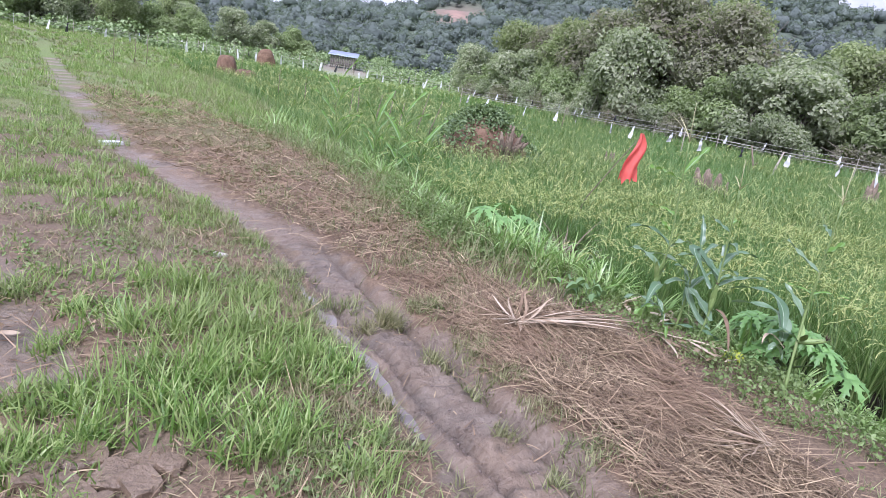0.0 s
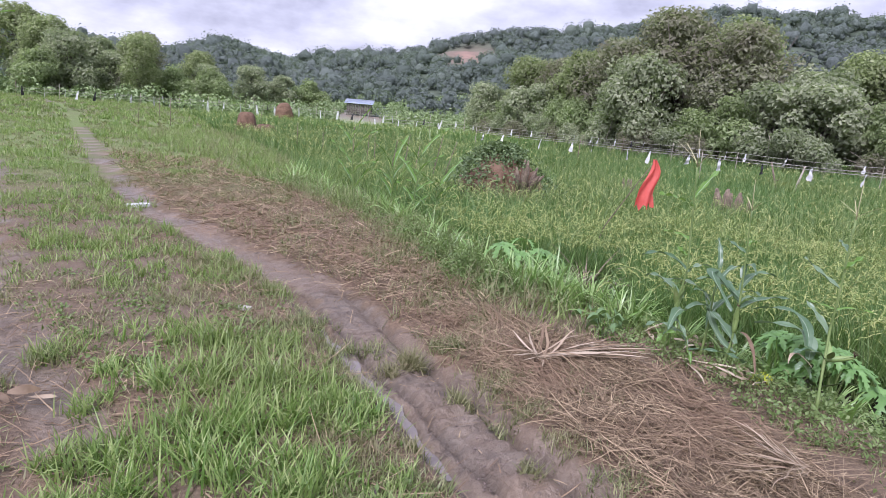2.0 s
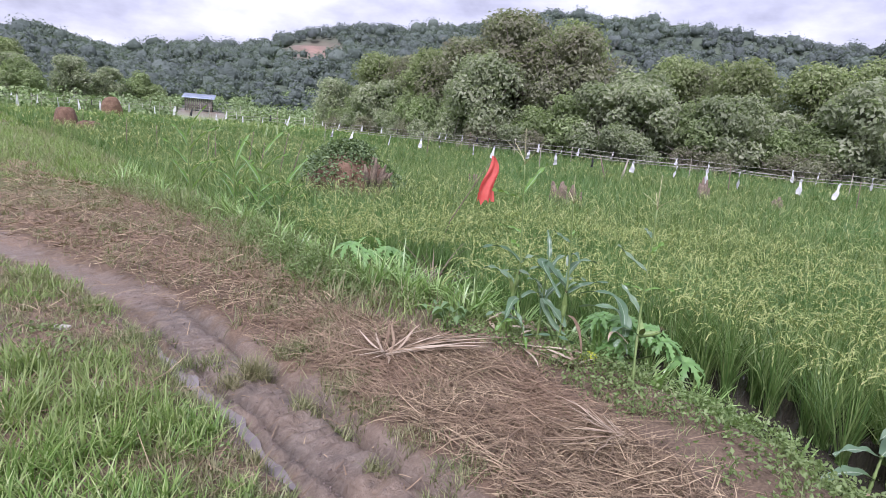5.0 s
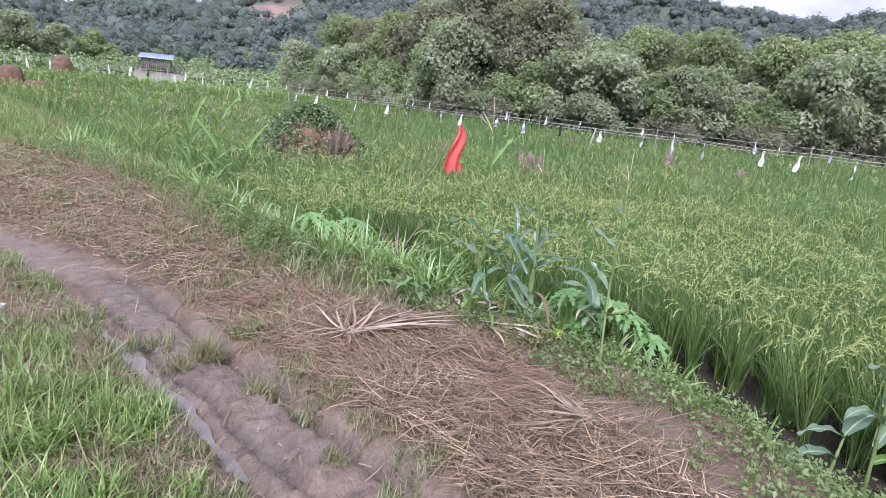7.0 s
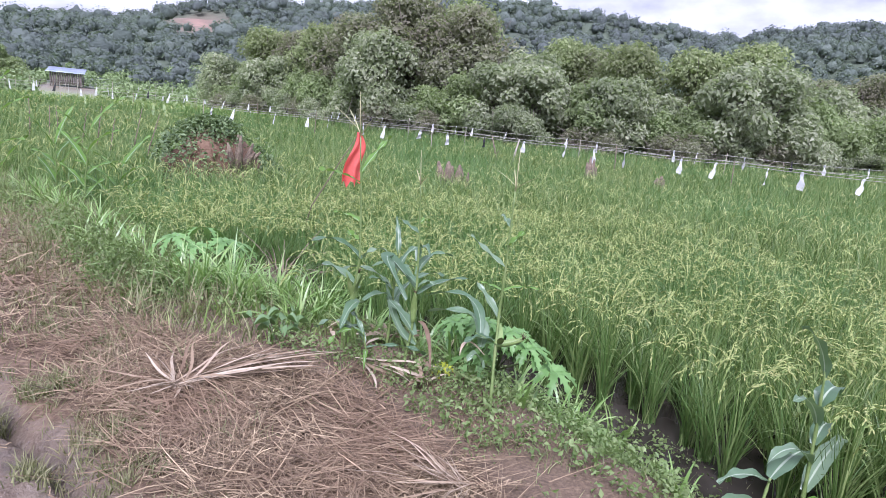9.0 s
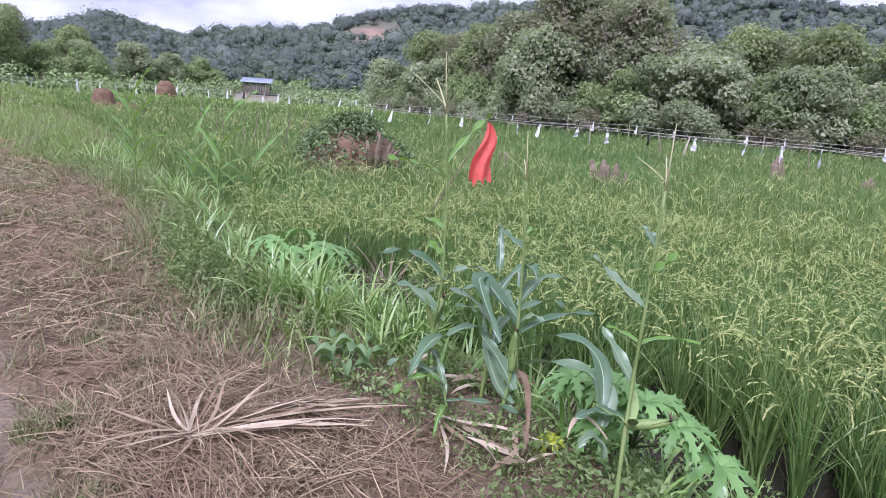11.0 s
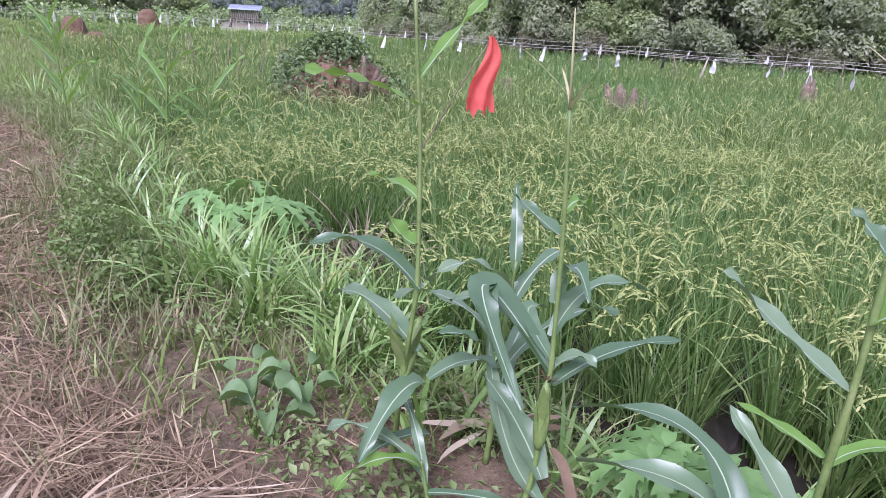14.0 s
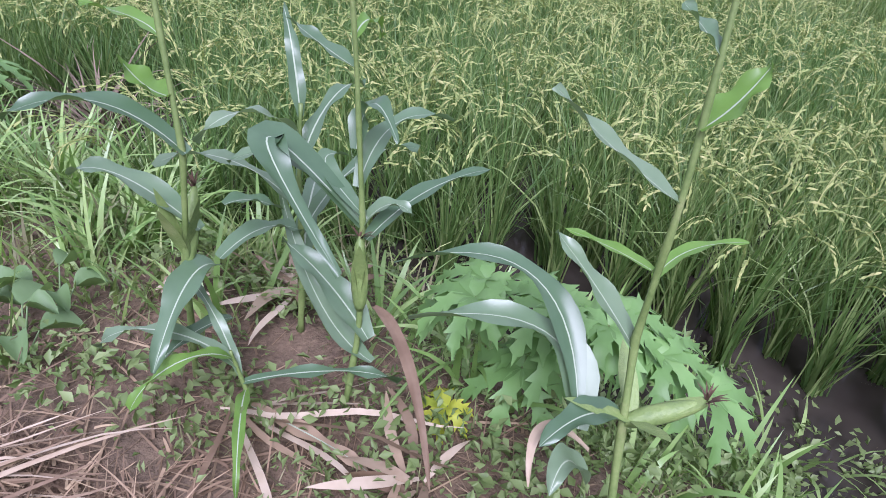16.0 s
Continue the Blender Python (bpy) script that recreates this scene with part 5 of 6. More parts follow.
maize_a = maize(1.955, 2.714, -0.06, [(0, 0, -0.05), (0.05, 0.1, 0.3), (0.1, 0.18, 0.6), (0.108, 0.18, 0.9), (0.14, 0.22, 1.32)],
                [], (0.24, 0.95, 5), ((0.36, -30, 0.17, 72),), r0=0.0105)
arc_leaf(maize_b, (0.06, -0.07, 0.73), (-0.08, 0.04, 0.83), (-0.25, 0.07, 0.81), 0.070, "d")
arc_leaf(maize_b, (0.07, -0.04, 0.52), (-0.06, 0.10, 0.63), (-0.16, 0.15, 0.63), 0.075, "d")
arc_leaf(maize_b, (0.09, -0.05, 0.42), (0.00, -0.12, 0.43), (-0.12, -0.26, 0.33), 0.085, "d")
arc_leaf(maize_b, (0.10, -0.06, 0.44), (0.23, -0.02, 0.47), (0.33, -0.02, 0.43), 0.065, "d")
arc_leaf(maize_b, (0.12, -0.09, 0.60), (0.19, -0.08, 0.59), (0.26, -0.09, 0.55), 0.050, "d")
arc_leaf(maize_b, (0.06, 0.01, 0.96), (0.03, 0.09, 0.98), (-0.05, 0.20, 0.99), 0.050, "l")
arc_leaf(maize_b, (0.07, -0.02, 0.84), (0.02, -0.00, 0.86), (-0.02, 0.04, 0.92), 0.085, "l")
arc_leaf(maize_b, (0.11, -0.06, 0.25), (-0.00, -0.11, 0.28), (-0.11, -0.18, 0.27), 0.050, "d")
arc_leaf(maize_c, (0.11, 0.07, 0.59), (0.02, 0.25, 0.69), (-0.10, 0.36, 0.66), 0.065, "d")
arc_leaf(maize_c, (0.11, 0.07, 0.58), (-0.04, 0.24, 0.76), (-0.01, -0.05, 0.55), 0.100, "d")
arc_leaf(maize_c, (0.09, -0.00, 0.29), (0.05, 0.14, 0.39), (-0.01, 0.28, 0.46), 0.085, "d")
arc_leaf(maize_c, (0.11, 0.10, 0.76), (0.15, 0.10, 0.86), (0.15, -0.01, 0.81), 0.060, "d")
arc_leaf(maize_c, (0.11, 0.09, 0.67), (0.24, 0.15, 0.78), (0.38, 0.11, 0.78), 0.060, "d")
arc_leaf(maize_c, (0.11, 0.07, 0.58), (0.17, 0.05, 0.63), (0.21, 0.01, 0.61), 0.050, "d")
arc_leaf(maize_c, (0.11, 0.05, 0.55), (0.31, 0.10, 0.61), (0.52, 0.11, 0.62), 0.055, "d")
arc_leaf(maize_c, (0.11, 0.01, 0.38), (0.09, -0.18, 0.36), (0.01, -0.41, 0.23), 0.030, "y")
arc_leaf(maize_c, (0.11, 0.10, 0.94), (0.06, 0.17, 0.98), (0.02, 0.23, 1.02), 0.050, "d")
arc_leaf(maize_c, (0.09, -0.02, 0.23), (0.04, 0.20, 0.32), (0.06, 0.48, 0.55), 0.060, "d")
arc_leaf(maize_c, (0.11, 0.07, 0.61), (0.09, 0.22, 0.68), (0.16, 0.23, 0.68), 0.050, "d")
arc_leaf(maize_a, (0.10, 0.18, 0.89), (0.03, 0.28, 0.96), (-0.03, 0.37, 1.04), 0.055, "d")
arc_leaf(maize_a, (0.10, 0.18, 0.58), (0.07, 0.27, 0.67), (0.04, 0.37, 0.75), 0.060, "d")
arc_leaf(maize_a, (0.10, 0.19, 0.75), (0.09, 0.28, 0.75), (0.06, 0.37, 0.75), 0.030, "l")
arc_leaf(maize_a, (0.10, 0.18, 0.74), (0.21, 0.19, 0.76), (0.35, 0.16, 0.75), 0.030, "l")
arc_leaf(maize_a, (0.11, 0.19, 1.01), (0.15, 0.17, 1.05), (0.20, 0.16, 1.11), 0.070, "l")
arc_leaf(maize_a, (0.12, 0.20, 1.12), (0.11, 0.23, 1.15), (0.10, 0.27, 1.18), 0.050, "d")
arc_leaf(maize_a, (0.00, 0.20, 0.48), (0.02, 0.41, 0.64), (-0.17, 0.61, 0.60), 0.065, "d")
arc_leaf(maize_a, (-0.00, 0.18, 0.41), (0.01, 0.32, 0.55), (-0.20, 0.50, 0.54), 0.085, "d")
arc_leaf(maize_a, (0.07, 0.14, 0.44), (-0.02, 0.16, 0.48), (-0.13, 0.16, 0.46), 0.070, "d")
arc_leaf(maize_a, (-0.00, 0.13, 0.30), (-0.05, 0.15, 0.38), (-0.12, 0.12, 0.36), 0.070, "d")
arc_leaf(maize_a, (0.01, 0.15, 0.37), (-0.08, 0.20, 0.44), (-0.16, 0.14, 0.39), 0.025, "y")
for plant in (maize_a, maize_b, maize_c):
    plant.rotation_euler = (0, 0, radians(2.9))
maize(1.7, 3.8, float(gz(1.7, 3.8)) - 0.01, [(0, 0, 0), (0.02, 0, 0.25), (0.03, 0.02, 0.5), (0.05, 0.03, 0.72)],
      [(0.3, 60, 0.5, 0.06, 35, 90, "d"), (0.45, 10, 0.5, 0.05, 30, 75, "d"), (0.55, 150, 0.45, 0.05, 30, 85, "d"), (0.7, 30, 0.4, 0.05, 20, 80, "d"), (0.85, 200, 0.35, 0.05, 30, 90, "d"), (0.95, 80, 0.3, 0.04, 15, 40, "d")],
      None, (), label="short green maize plant among taller ones", r0=0.011)
maize(1.46, 3.5, float(gz(1.46, 3.5)) - 0.01, [(0, 0, 0), (0.0, 0.02, 0.12), (-0.02, 0.04, 0.24)],
      [(0.8, 150, 0.38, 0.045, 35, 95, "d"), (0.9, 190, 0.3, 0.04, 40, 120, "l"), (0.6, -25, 0.4, 0.035, 75, 30, "d"), (0.5, 250, 0.34, 0.03, 60, 60, "l"), (0.7, 100, 0.3, 0.03, 30, 60, "d"), (0.3, -60, 0.4, 0.04, 84, 14, "y")],
      None, (), label="low maize shoot with bent leaves in the straw", r0=0.008)
# plants near the ditch
maize(3.3, 1.72, float(gz(3.3, 1.72)) - 0.01, [(0, 0, 0), (0.02, 0.02, 0.35), (0.03, 0.04, 0.7), (0.02, 0.06, 1.05)],
      [(0.35, 15, 0.6, 0.102, 45, 60, "d"), (0.5, 180, 0.408, 0.087, 35, 100, "d"), (0.6, 20, 0.36, 0.087, 40, 120, "d"), (0.7, 190, 0.408, 0.0798, 28, 60, "d"), (0.8, 10, 0.264, 0.102, 20, 130, "d"), (0.95, 170, 0.36, 0.0725, 12, 50, "d"), (0.25, 0, 0.36, 0.087, 70, 90, "l")],
      None, (), label="maize plant with torn grey-green leaves by the ditch")
maize(2.98, 1.75, float(gz(2.98, 1.75)) - 0.01, [(0, 0, 0), (0.06, 0.02, 0.2), (0.12, 0.04, 0.38)],
      [(0.6, 175, 0.408, 0.102, 60, 70, "d"), (0.95, 165, 0.312, 0.087, 60, 60, "d"), (1, 10, 0.408, 0.116, 55, 55, "d"), (0.4, 200, 0.36, 0.058, 100, 60, "y")],
      None, (), label="young maize plant with pale drooping leaves by the ditch", r0=0.014)
for cx, cy, hh, tilt in ((-0.72, 9.9, 1.25, 0.1), (-1.75, 9.9, 1.15, -0.05), (-0.35, 10.3, 0.9, 0.1), (-1.1, 10.4, 0.9, 0.0)):
    maize(cx, cy, float(gz(cx, cy)) - 0.02, [(0, 0, 0), (tilt * 0.3, 0, hh * 0.5), (tilt, 0, hh)],
          [(0.25 + 0.13 * i, (165 if i % 2 else 10) + rs.uniform(-30, 30), rs.uniform(0.45, 0.75), 0.11, rs.uniform(18, 40), rs.uniform(10, 70), "l") for i in range(7)],
          None, (), label="dark green maize plant standing among tall grass")


# ---- papaya and broad leaves ----
def lobed_leaf(root, base, tip, size, mat, tilt=0.25, turn=0.0, label=""):
    """A papaya leaf: stalk from base to tip, and a deeply lobed blade on it."""
    st = Batch()
    b0, t0 = Vector(base), Vector(tip)
    mid = b0.lerp(t0, 0.5) + Vector((0, 0, 0.06))
    tube(st, [b0, mid, t0], [0.007, 0.005, 0.004], 6)
    leaf = Batch()
    d = Vector((t0.x - b0.x, t0.y - b0.y, 0))
    ang0 = math.atan2(d.y, d.x) + turn
    up = Vector((math.cos(ang0) * tilt, math.sin(ang0) * tilt, 1)).normalized()
    ux = Vector((math.cos(ang0), math.sin(ang0), 0))
    ux = (ux - up * ux.dot(up)).normalized()
    uy = up.cross(ux)

    def place(a, r, h=0.0):
        return t0 + (ux * math.cos(a) + uy * math.sin(a)) * r + up * h
    for i, (a, l) in enumerate(((0, 1.0), (0.75, 0.95), (-0.75, 0.95), (1.5, 0.8), (-1.5, 0.8), (2.25, 0.6), (-2.25, 0.6))):
        ax = (ux * math.cos(a) + uy * math.sin(a))
        sx = up.cross(ax)
        rows = ((0.02, 0.02, 0.0), (0.16, 0.1, 0.0), (0.3, 0.13, 0.0), (0.4, 0.1, 0.0), (0.46, 0.2, 0.12), (0.52, 0.1, 0.02), (0.62, 0.085, 0.0), (0.68, 0.17, 0.11), (0.73, 0.07, 0.02), (0.82, 0.1, 0.07), (0.88, 0.04, 0.02), (1.0, 0.0, 0.0))
        v, q = [], []
        for s, w, f in rows:
            w, f = w * rng.uniform(0.85, 1.15), f * rng.uniform(0.8, 1.2)
            p = place(a, size * l * s, 0.03 * math.sin(3 * s) - 0.1 * s * s * size / 0.25)
            v += [p + sx * w * size + ax * f * size + up * (0.05 * w - 0.1 * f) * size / 0.25, p, p - sx * w * size + ax * f * size + up * (0.05 * w - 0.1 * f) * size / 0.25]
        for j in range(len(rows) - 1):
            q += [[3 * j, 3 * j + 1, 3 * j + 4, 3 * j + 3], [3 * j + 1, 3 * j + 2, 3 * j + 5, 3 * j + 4]]
        leaf.add(np.array(v), np.array(q))
    stalk = part("leaf_stalk", st, M_STEM, root)
    part("leaf_blade", leaf, mat, stalk, label)


pap = thing("papaya_plant", 2.33, 3.32, float(gz(2.33, 3.32)), "young papaya plant with large deeply lobed leaves", "papaya plant", "papaya plants")
b = Batch()
tube(b, [(0, 0, -0.02), (0.01, 0, 0.12), (0.0, 0.01, 0.24)], [0.02, 0.017, 0.012], 8)
part("stem", b, M_STEM, pap)
for tx, ty, tz, sz, mt in ((-0.32, 0.03, 0.42, 0.20, 0), (-0.19, -0.11, 0.45, 0.20, 0), (-0.09, -0.21, 0.42, 0.20, 0), (0.03, -0.29, 0.34, 0.20, 0), (-0.25, 0.08, 0.42, 0.20, 0), (-0.16, -0.06, 0.44, 0.22, 0), (-0.01, -0.17, 0.40, 0.22, 0), (-0.29, 0.11, 0.32, 0.18, 0), (-0.23, -0.09, 0.24, 0.23, 0), (-0.15, -0.14, 0.34, 0.22, 0), (0.20, -0.36, 0.20, 0.24, 0), (0.08, -0.25, 0.32, 0.22, 0), (-0.42, -0.04, 0.14, 0.13, 1), (-0.39, -0.10, 0.06, 0.10, 1)):
    lobed_leaf(pap, (0, 0, 0.2), (tx, ty, tz + 0.13), sz * 0.88, M_PAPAYA_OLD if mt else M_PAPAYA, 0.2 if tz > 0.3 else 0.4, rs.uniform(-0.4, 0.4), "yellowing leaf blade" if mt else "")
pap2 = thing("papaya_plant", 0.6, 6.15, float(gz(0.6, 6.15)), "small papaya plant with lobed leaves on the bank", "papaya plant", "papaya plants")
b = Batch()
tube(b, [(0, 0, -0.02), (0.0, 0, 0.2), (0.0, 0.0, 0.32)], [0.018, 0.015, 0.01], 8)
part("stem", b, M_STEM, pap2)
for tx, ty, tz, sz in ((-0.22, -0.05, 0.5, 0.24), (0.22, -0.08, 0.46, 0.26), (0.05, 0.2, 0.52, 0.24), (-0.05, -0.2, 0.44, 0.22), (0.35, 0.05, 0.4, 0.24)):
    lobed_leaf(pap2, (0, 0, 0.28), (tx, ty, tz), sz * 1.15, M_PAPAYA, 0.3)


def broadleaf(x, y, n, size, label):
    root = thing("broadleaf_weed", x, y, float(gz(x, y)), label, "weed", "broadleaf weeds on the bank")
    for i in range(n):
        a = i * 2.4 + rs.uniform(-0.3, 0.3)
        b = Batch()
        r = size * rs.uniform(0.7, 1.3)
        base = Vector((math.cos(a) * 0.06, math.sin(a) * 0.06, 0.1 + 0.02 * i))
        ring = [(0, 0)] + [(0.5 - 0.5 * math.cos(t), 0.42 * math.sin(t) * (1 - 0.25 * (0.5 - 0.5 * math.cos(t)))) for t in np.linspace(0.35, 5.93, 13)]
        v = [base + Vector((math.cos(a) * u * r * 2 - math.sin(a) * w * r * 2, math.sin(a) * u * r * 2 + math.cos(a) * w * r * 2, 0.05 * math.sin(u * 2.5) - 0.06 * u + 0.05 * abs(w))) for u, w in ring]
        b.add(np.array(v), None, np.array([[0, j, j + 1] for j in range(1, 13)]))
        tube(b, [(0, 0, 0), base * 0.6, base], [0.003, 0.003, 0.002], 5)
        part("leaf", b, M_BROAD, root)


broadleaf(0.98, 4.0, 6, 0.05, "broad-leaved weed growing at the straw's edge")
broadleaf(1.08, 4.15, 5, 0.05, "broad-leaved weed growing at the straw's edge")
broadleaf(0.88, 4.2, 4, 0.04, "broad-leaved weed growing at the straw's edge")


# ---- mounds, stumps, sticks ----
def lump(name, x, y, z, r, h, mat, label, category, seed, rough=0.25, group="", rings=14, sides=26, power=0.55):
    root = thing(name, x, y, z, label, category, group)
    b = Batch()
    v = []
    for i in range(rings + 1):
        s = i / rings
        rr = r * math.cos(s * math.pi / 2) ** power
        for j in range(sides):
            a = 2 * math.pi * j / sides
            nz_ = noise.noise(Vector((math.cos(a) * 1.5 + seed, math.sin(a) * 1.5, s * 2.2))) * rough + noise.noise(Vector((math.cos(a) * 5 + seed, math.sin(a) * 5, s * 6))) * rough * 0.4
            v.append((math.cos(a) * rr * (1 + nz_), math.sin(a) * rr * (1 + nz_), -0.15 + (h + 0.15) * math.sin(s * math.pi / 2) * (1 + 0.3 * nz_)))
    q = [[i * sides + j, i * sides + (j + 1) % sides, (i + 1) * sides + (j + 1) % sides, (i + 1) * sides + j] for i in range(rings) for j in range(sides)]
    b.add(np.array(v), np.array(q))
    part("earth_body", b, mat, root, smooth=True)
    return root


mound = lump("earth_mound", 1.3, 14.1, -0.42, 1.2, 1.33, M_EARTH, "red earth mound overgrown with creepers in the paddy", "mound", 3.0, 0.45, power=1.25)
b = Batch()
n = 6500
a = rng.uniform(0, 6.283, n)
s = rng.uniform(0, 1, n) ** 0.8
rr = 1.25 * np.cos(s * 1.45) ** 1.15 * rng.uniform(0.9, 1.22, n) * (1 + 0.2 * np.sin(3 * a + 5 * s) * np.cos(2 * a - 1))
p = np.stack([np.cos(a) * rr, np.sin(a) * rr, 1.41 * np.sin(s * 1.5) * rng.uniform(0.9, 1.14, n)], 1)
bare = (fbm(p[:, 0] * 1.3 + p[:, 1], p[:, 2] * 1.5 - p[:, 1], 0.55, 2.2) + 1.1 * np.exp(-((p[:, 0] - 0.5) / 0.38) ** 2 - ((p[:, 2] - 0.8) / 0.42) ** 2) * (p[:, 1] < 0) > 0.22)
p = p[~bare]
cards(b, p, 0.085, 0.5, 0.6, p * 0.5)
q = rng.normal(0, 1, (900, 3)) * np.array([0.45, 0.3, 0.12]) + np.array([1.1, -0.75, 0.35])
cards(b, q, 0.08, 1.0, 0.75)
part("creeper", b, M_CREEPER, mound, "grey-green creeper leaves")
for i in range(7):
    t = i * 0.9
    b = Batch()
    tube(b, [(0.45 + 0.14 * math.cos(t), -0.6 + 0.08 * math.sin(t), 0.3), (0.47 + 0.2 * math.cos(t), -0.85 + 0.12 * math.sin(t), 0.75), (0.5 + 0.34 * math.cos(t), -0.95 + 0.2 * math.sin(t), 0.95 + 0.16 * (i % 3))], [0.1, 0.075, 0.02], 7)
    part("broken_stump", b, M_WOOD, mound, "splintered pale wood")

lump("termite_mound", -10.6, 35.2, -0.42, 0.62, 1.35, M_EARTH, "brown domed termite mound at the field margin", "mound", 5.0, 0.16, "termite mounds")
lump("earth_clod", -9.5, 34.9, -0.42, 0.75, 0.75, M_EARTH, "low brown earth heap beside the termite mound", "mound", 6.0, 0.3)
lump("termite_mound", -15.6, 67.5, -0.3, 1.0, 1.85, M_EARTH, "brown domed termite mound at the field margin", "mound", 8.0, 0.16, "termite mounds")


def stump(x, y, h, r, label, seed):
    root = thing("tree_stump", x, y, -0.42, label, "stump", "stumps in the paddy")
    rr = random.Random(seed)
    for i in range(7):
        b = Batch()
        a = i * 0.9 + rr.uniform(-0.3, 0.3)
        o = r * rr.uniform(0.2, 0.9)
        x0, y0 = math.cos(a) * o, math.sin(a) * o
        hh = h * rr.uniform(0.55, 1.0)
        tube(b, [(x0, y0, 0), (x0 * 1.05, y0 * 1.05, hh * 0.6), (x0 * 1.2 + rr.uniform(-0.05, 0.05), y0 * 1.2, hh)], [r * 0.5, r * 0.42, r * 0.1], 7)
        part("splinter", b, M_WOOD, root)


stump(6.75, 13.85, 0.98, 0.3, "weathered broken tree stump rising above the rice", 1)
stump(7.15, 13.9, 0.9, 0.16, "weathered broken tree stump rising above the rice", 2)
stump(13.0, 16.4, 1.15, 0.22, "dark upright tree stump rising above the rice", 3)
stump(14.6, 15.0, 0.8, 0.3, "weathered broken tree stump rising above the rice", 4)
stump(5.2, 16.6, 0.85, 0.16, "dark upright tree stump rising above the rice", 6)


def stick(x, y, z, h, lean, az, r, mat, label, twigs=0, group="sticks in the paddy"):
    root = thing("stick", x, y, z, label, "stick", group)
    b = Batch()
    d = Vector((math.cos(az) * math.sin(lean), math.sin(az) * math.sin(lean), math.cos(lean)))
    k = Vector((rs.uniform(-0.04, 0.04), rs.uniform(-0.04, 0.04), 0))
    tube(b, [Vector((0, 0, -0.1)), d * h * 0.5 + k, d * h], [r, r * 0.8, r * 0.4], 6)
    for i in range(twigs):
        s = d * h * rs.uniform(0.4, 0.95)
        a = rs.uniform(0, 6.283)
        tube(b, [s, s + Vector((math.cos(a) * 0.12, math.sin(a) * 0.12, 0.15))], [r * 0.4, r * 0.15], 4)
    part("shaft", b, mat, root)
    return root


for x, y, h, ln, az in ((-2.9, 19.5, 1.5, 0.05, 0), (-2.4, 19.0, 1.35, 0.08, 0.4), (-2.0, 18.4, 1.4, 0.06, 3), (-1.5, 17.6, 1.3, 0.12, 0.3), (-1.2, 17.2, 1.5, 0.14, 0.1), (-0.8, 16.6, 1.25, 0.1, 0.5), (-0.4, 15.9, 1.6, 0.2, 0.2), (-0.1, 15.6, 1.5, 0.25, 0.1), (-4.2, 22.0, 1.3, 0.05, 2), (-5.4, 23.5, 1.4, 0.03, 2), (-8.6, 30.5, 1.6, 0.03, 1), (-12.5, 29.3, 1.4, 0.03, 1), (-13.4, 30.2, 1.5, 0.04, 1), (-13.9, 29.2, 1.2, 0.03, 1), (0.7, 18.5, 1.3, 0.3, 0.2)):
    stick(x, y, -0.42 if x > -6 else float(gz(x, y)), h, ln, az, 0.016, M_TWIG, "dark bare stick standing among the rice", 3)


# ---- red flag ----
def red_flag():
    root = thing("red_flag", 2.6, 7.78, -0.42, "faded red cloth flag hanging from a bent twig", "flag")
    b = Batch()
    tube(b, [(-0.75, 0.15, 0.0), (-0.55, 0.1, 0.75), (-0.22, 0.04, 1.35), (0.02, 0, 1.76)], [0.009, 0.008, 0.006, 0.004], 6)
    part("pole", b, M_TWIG, root, "thin leaning twig")
    c = Batch()
    nx_, nz_ = 8, 22
    v = []
    for i in range(nz_ + 1):
        s = i / nz_
        wd = 0.035 + 0.21 * math.sin(min(1, s * 1.15) * math.pi * 0.62) + (0.03 if s > 0.8 else 0)
        sway = -0.01 - 0.07 * s ** 2.2 + 0.03 * math.sin(s * 7)
        for j in range(nx_ + 1):
            u = j / nx_ - 0.5
            jag = 0.06 * math.sin(j * 2.3) * (s > 0.97)
            v.append((sway + u * wd, 0.05 * math.sin(u * 9 + s * 5) * (0.3 + s), 1.74 - 0.66 * s + jag + 0.04 * u * s))
    q = [[i * (nx_ + 1) + j, i * (nx_ + 1) + j + 1, (i + 1) * (nx_ + 1) + j + 1, (i + 1) * (nx_ + 1) + j] for i in range(nz_) for j in range(nx_)]
    c.add(np.array(v), np.array(q))
    part("cloth", c, M_CLOTH, root, "torn red cloth", smooth=True)


red_flag()


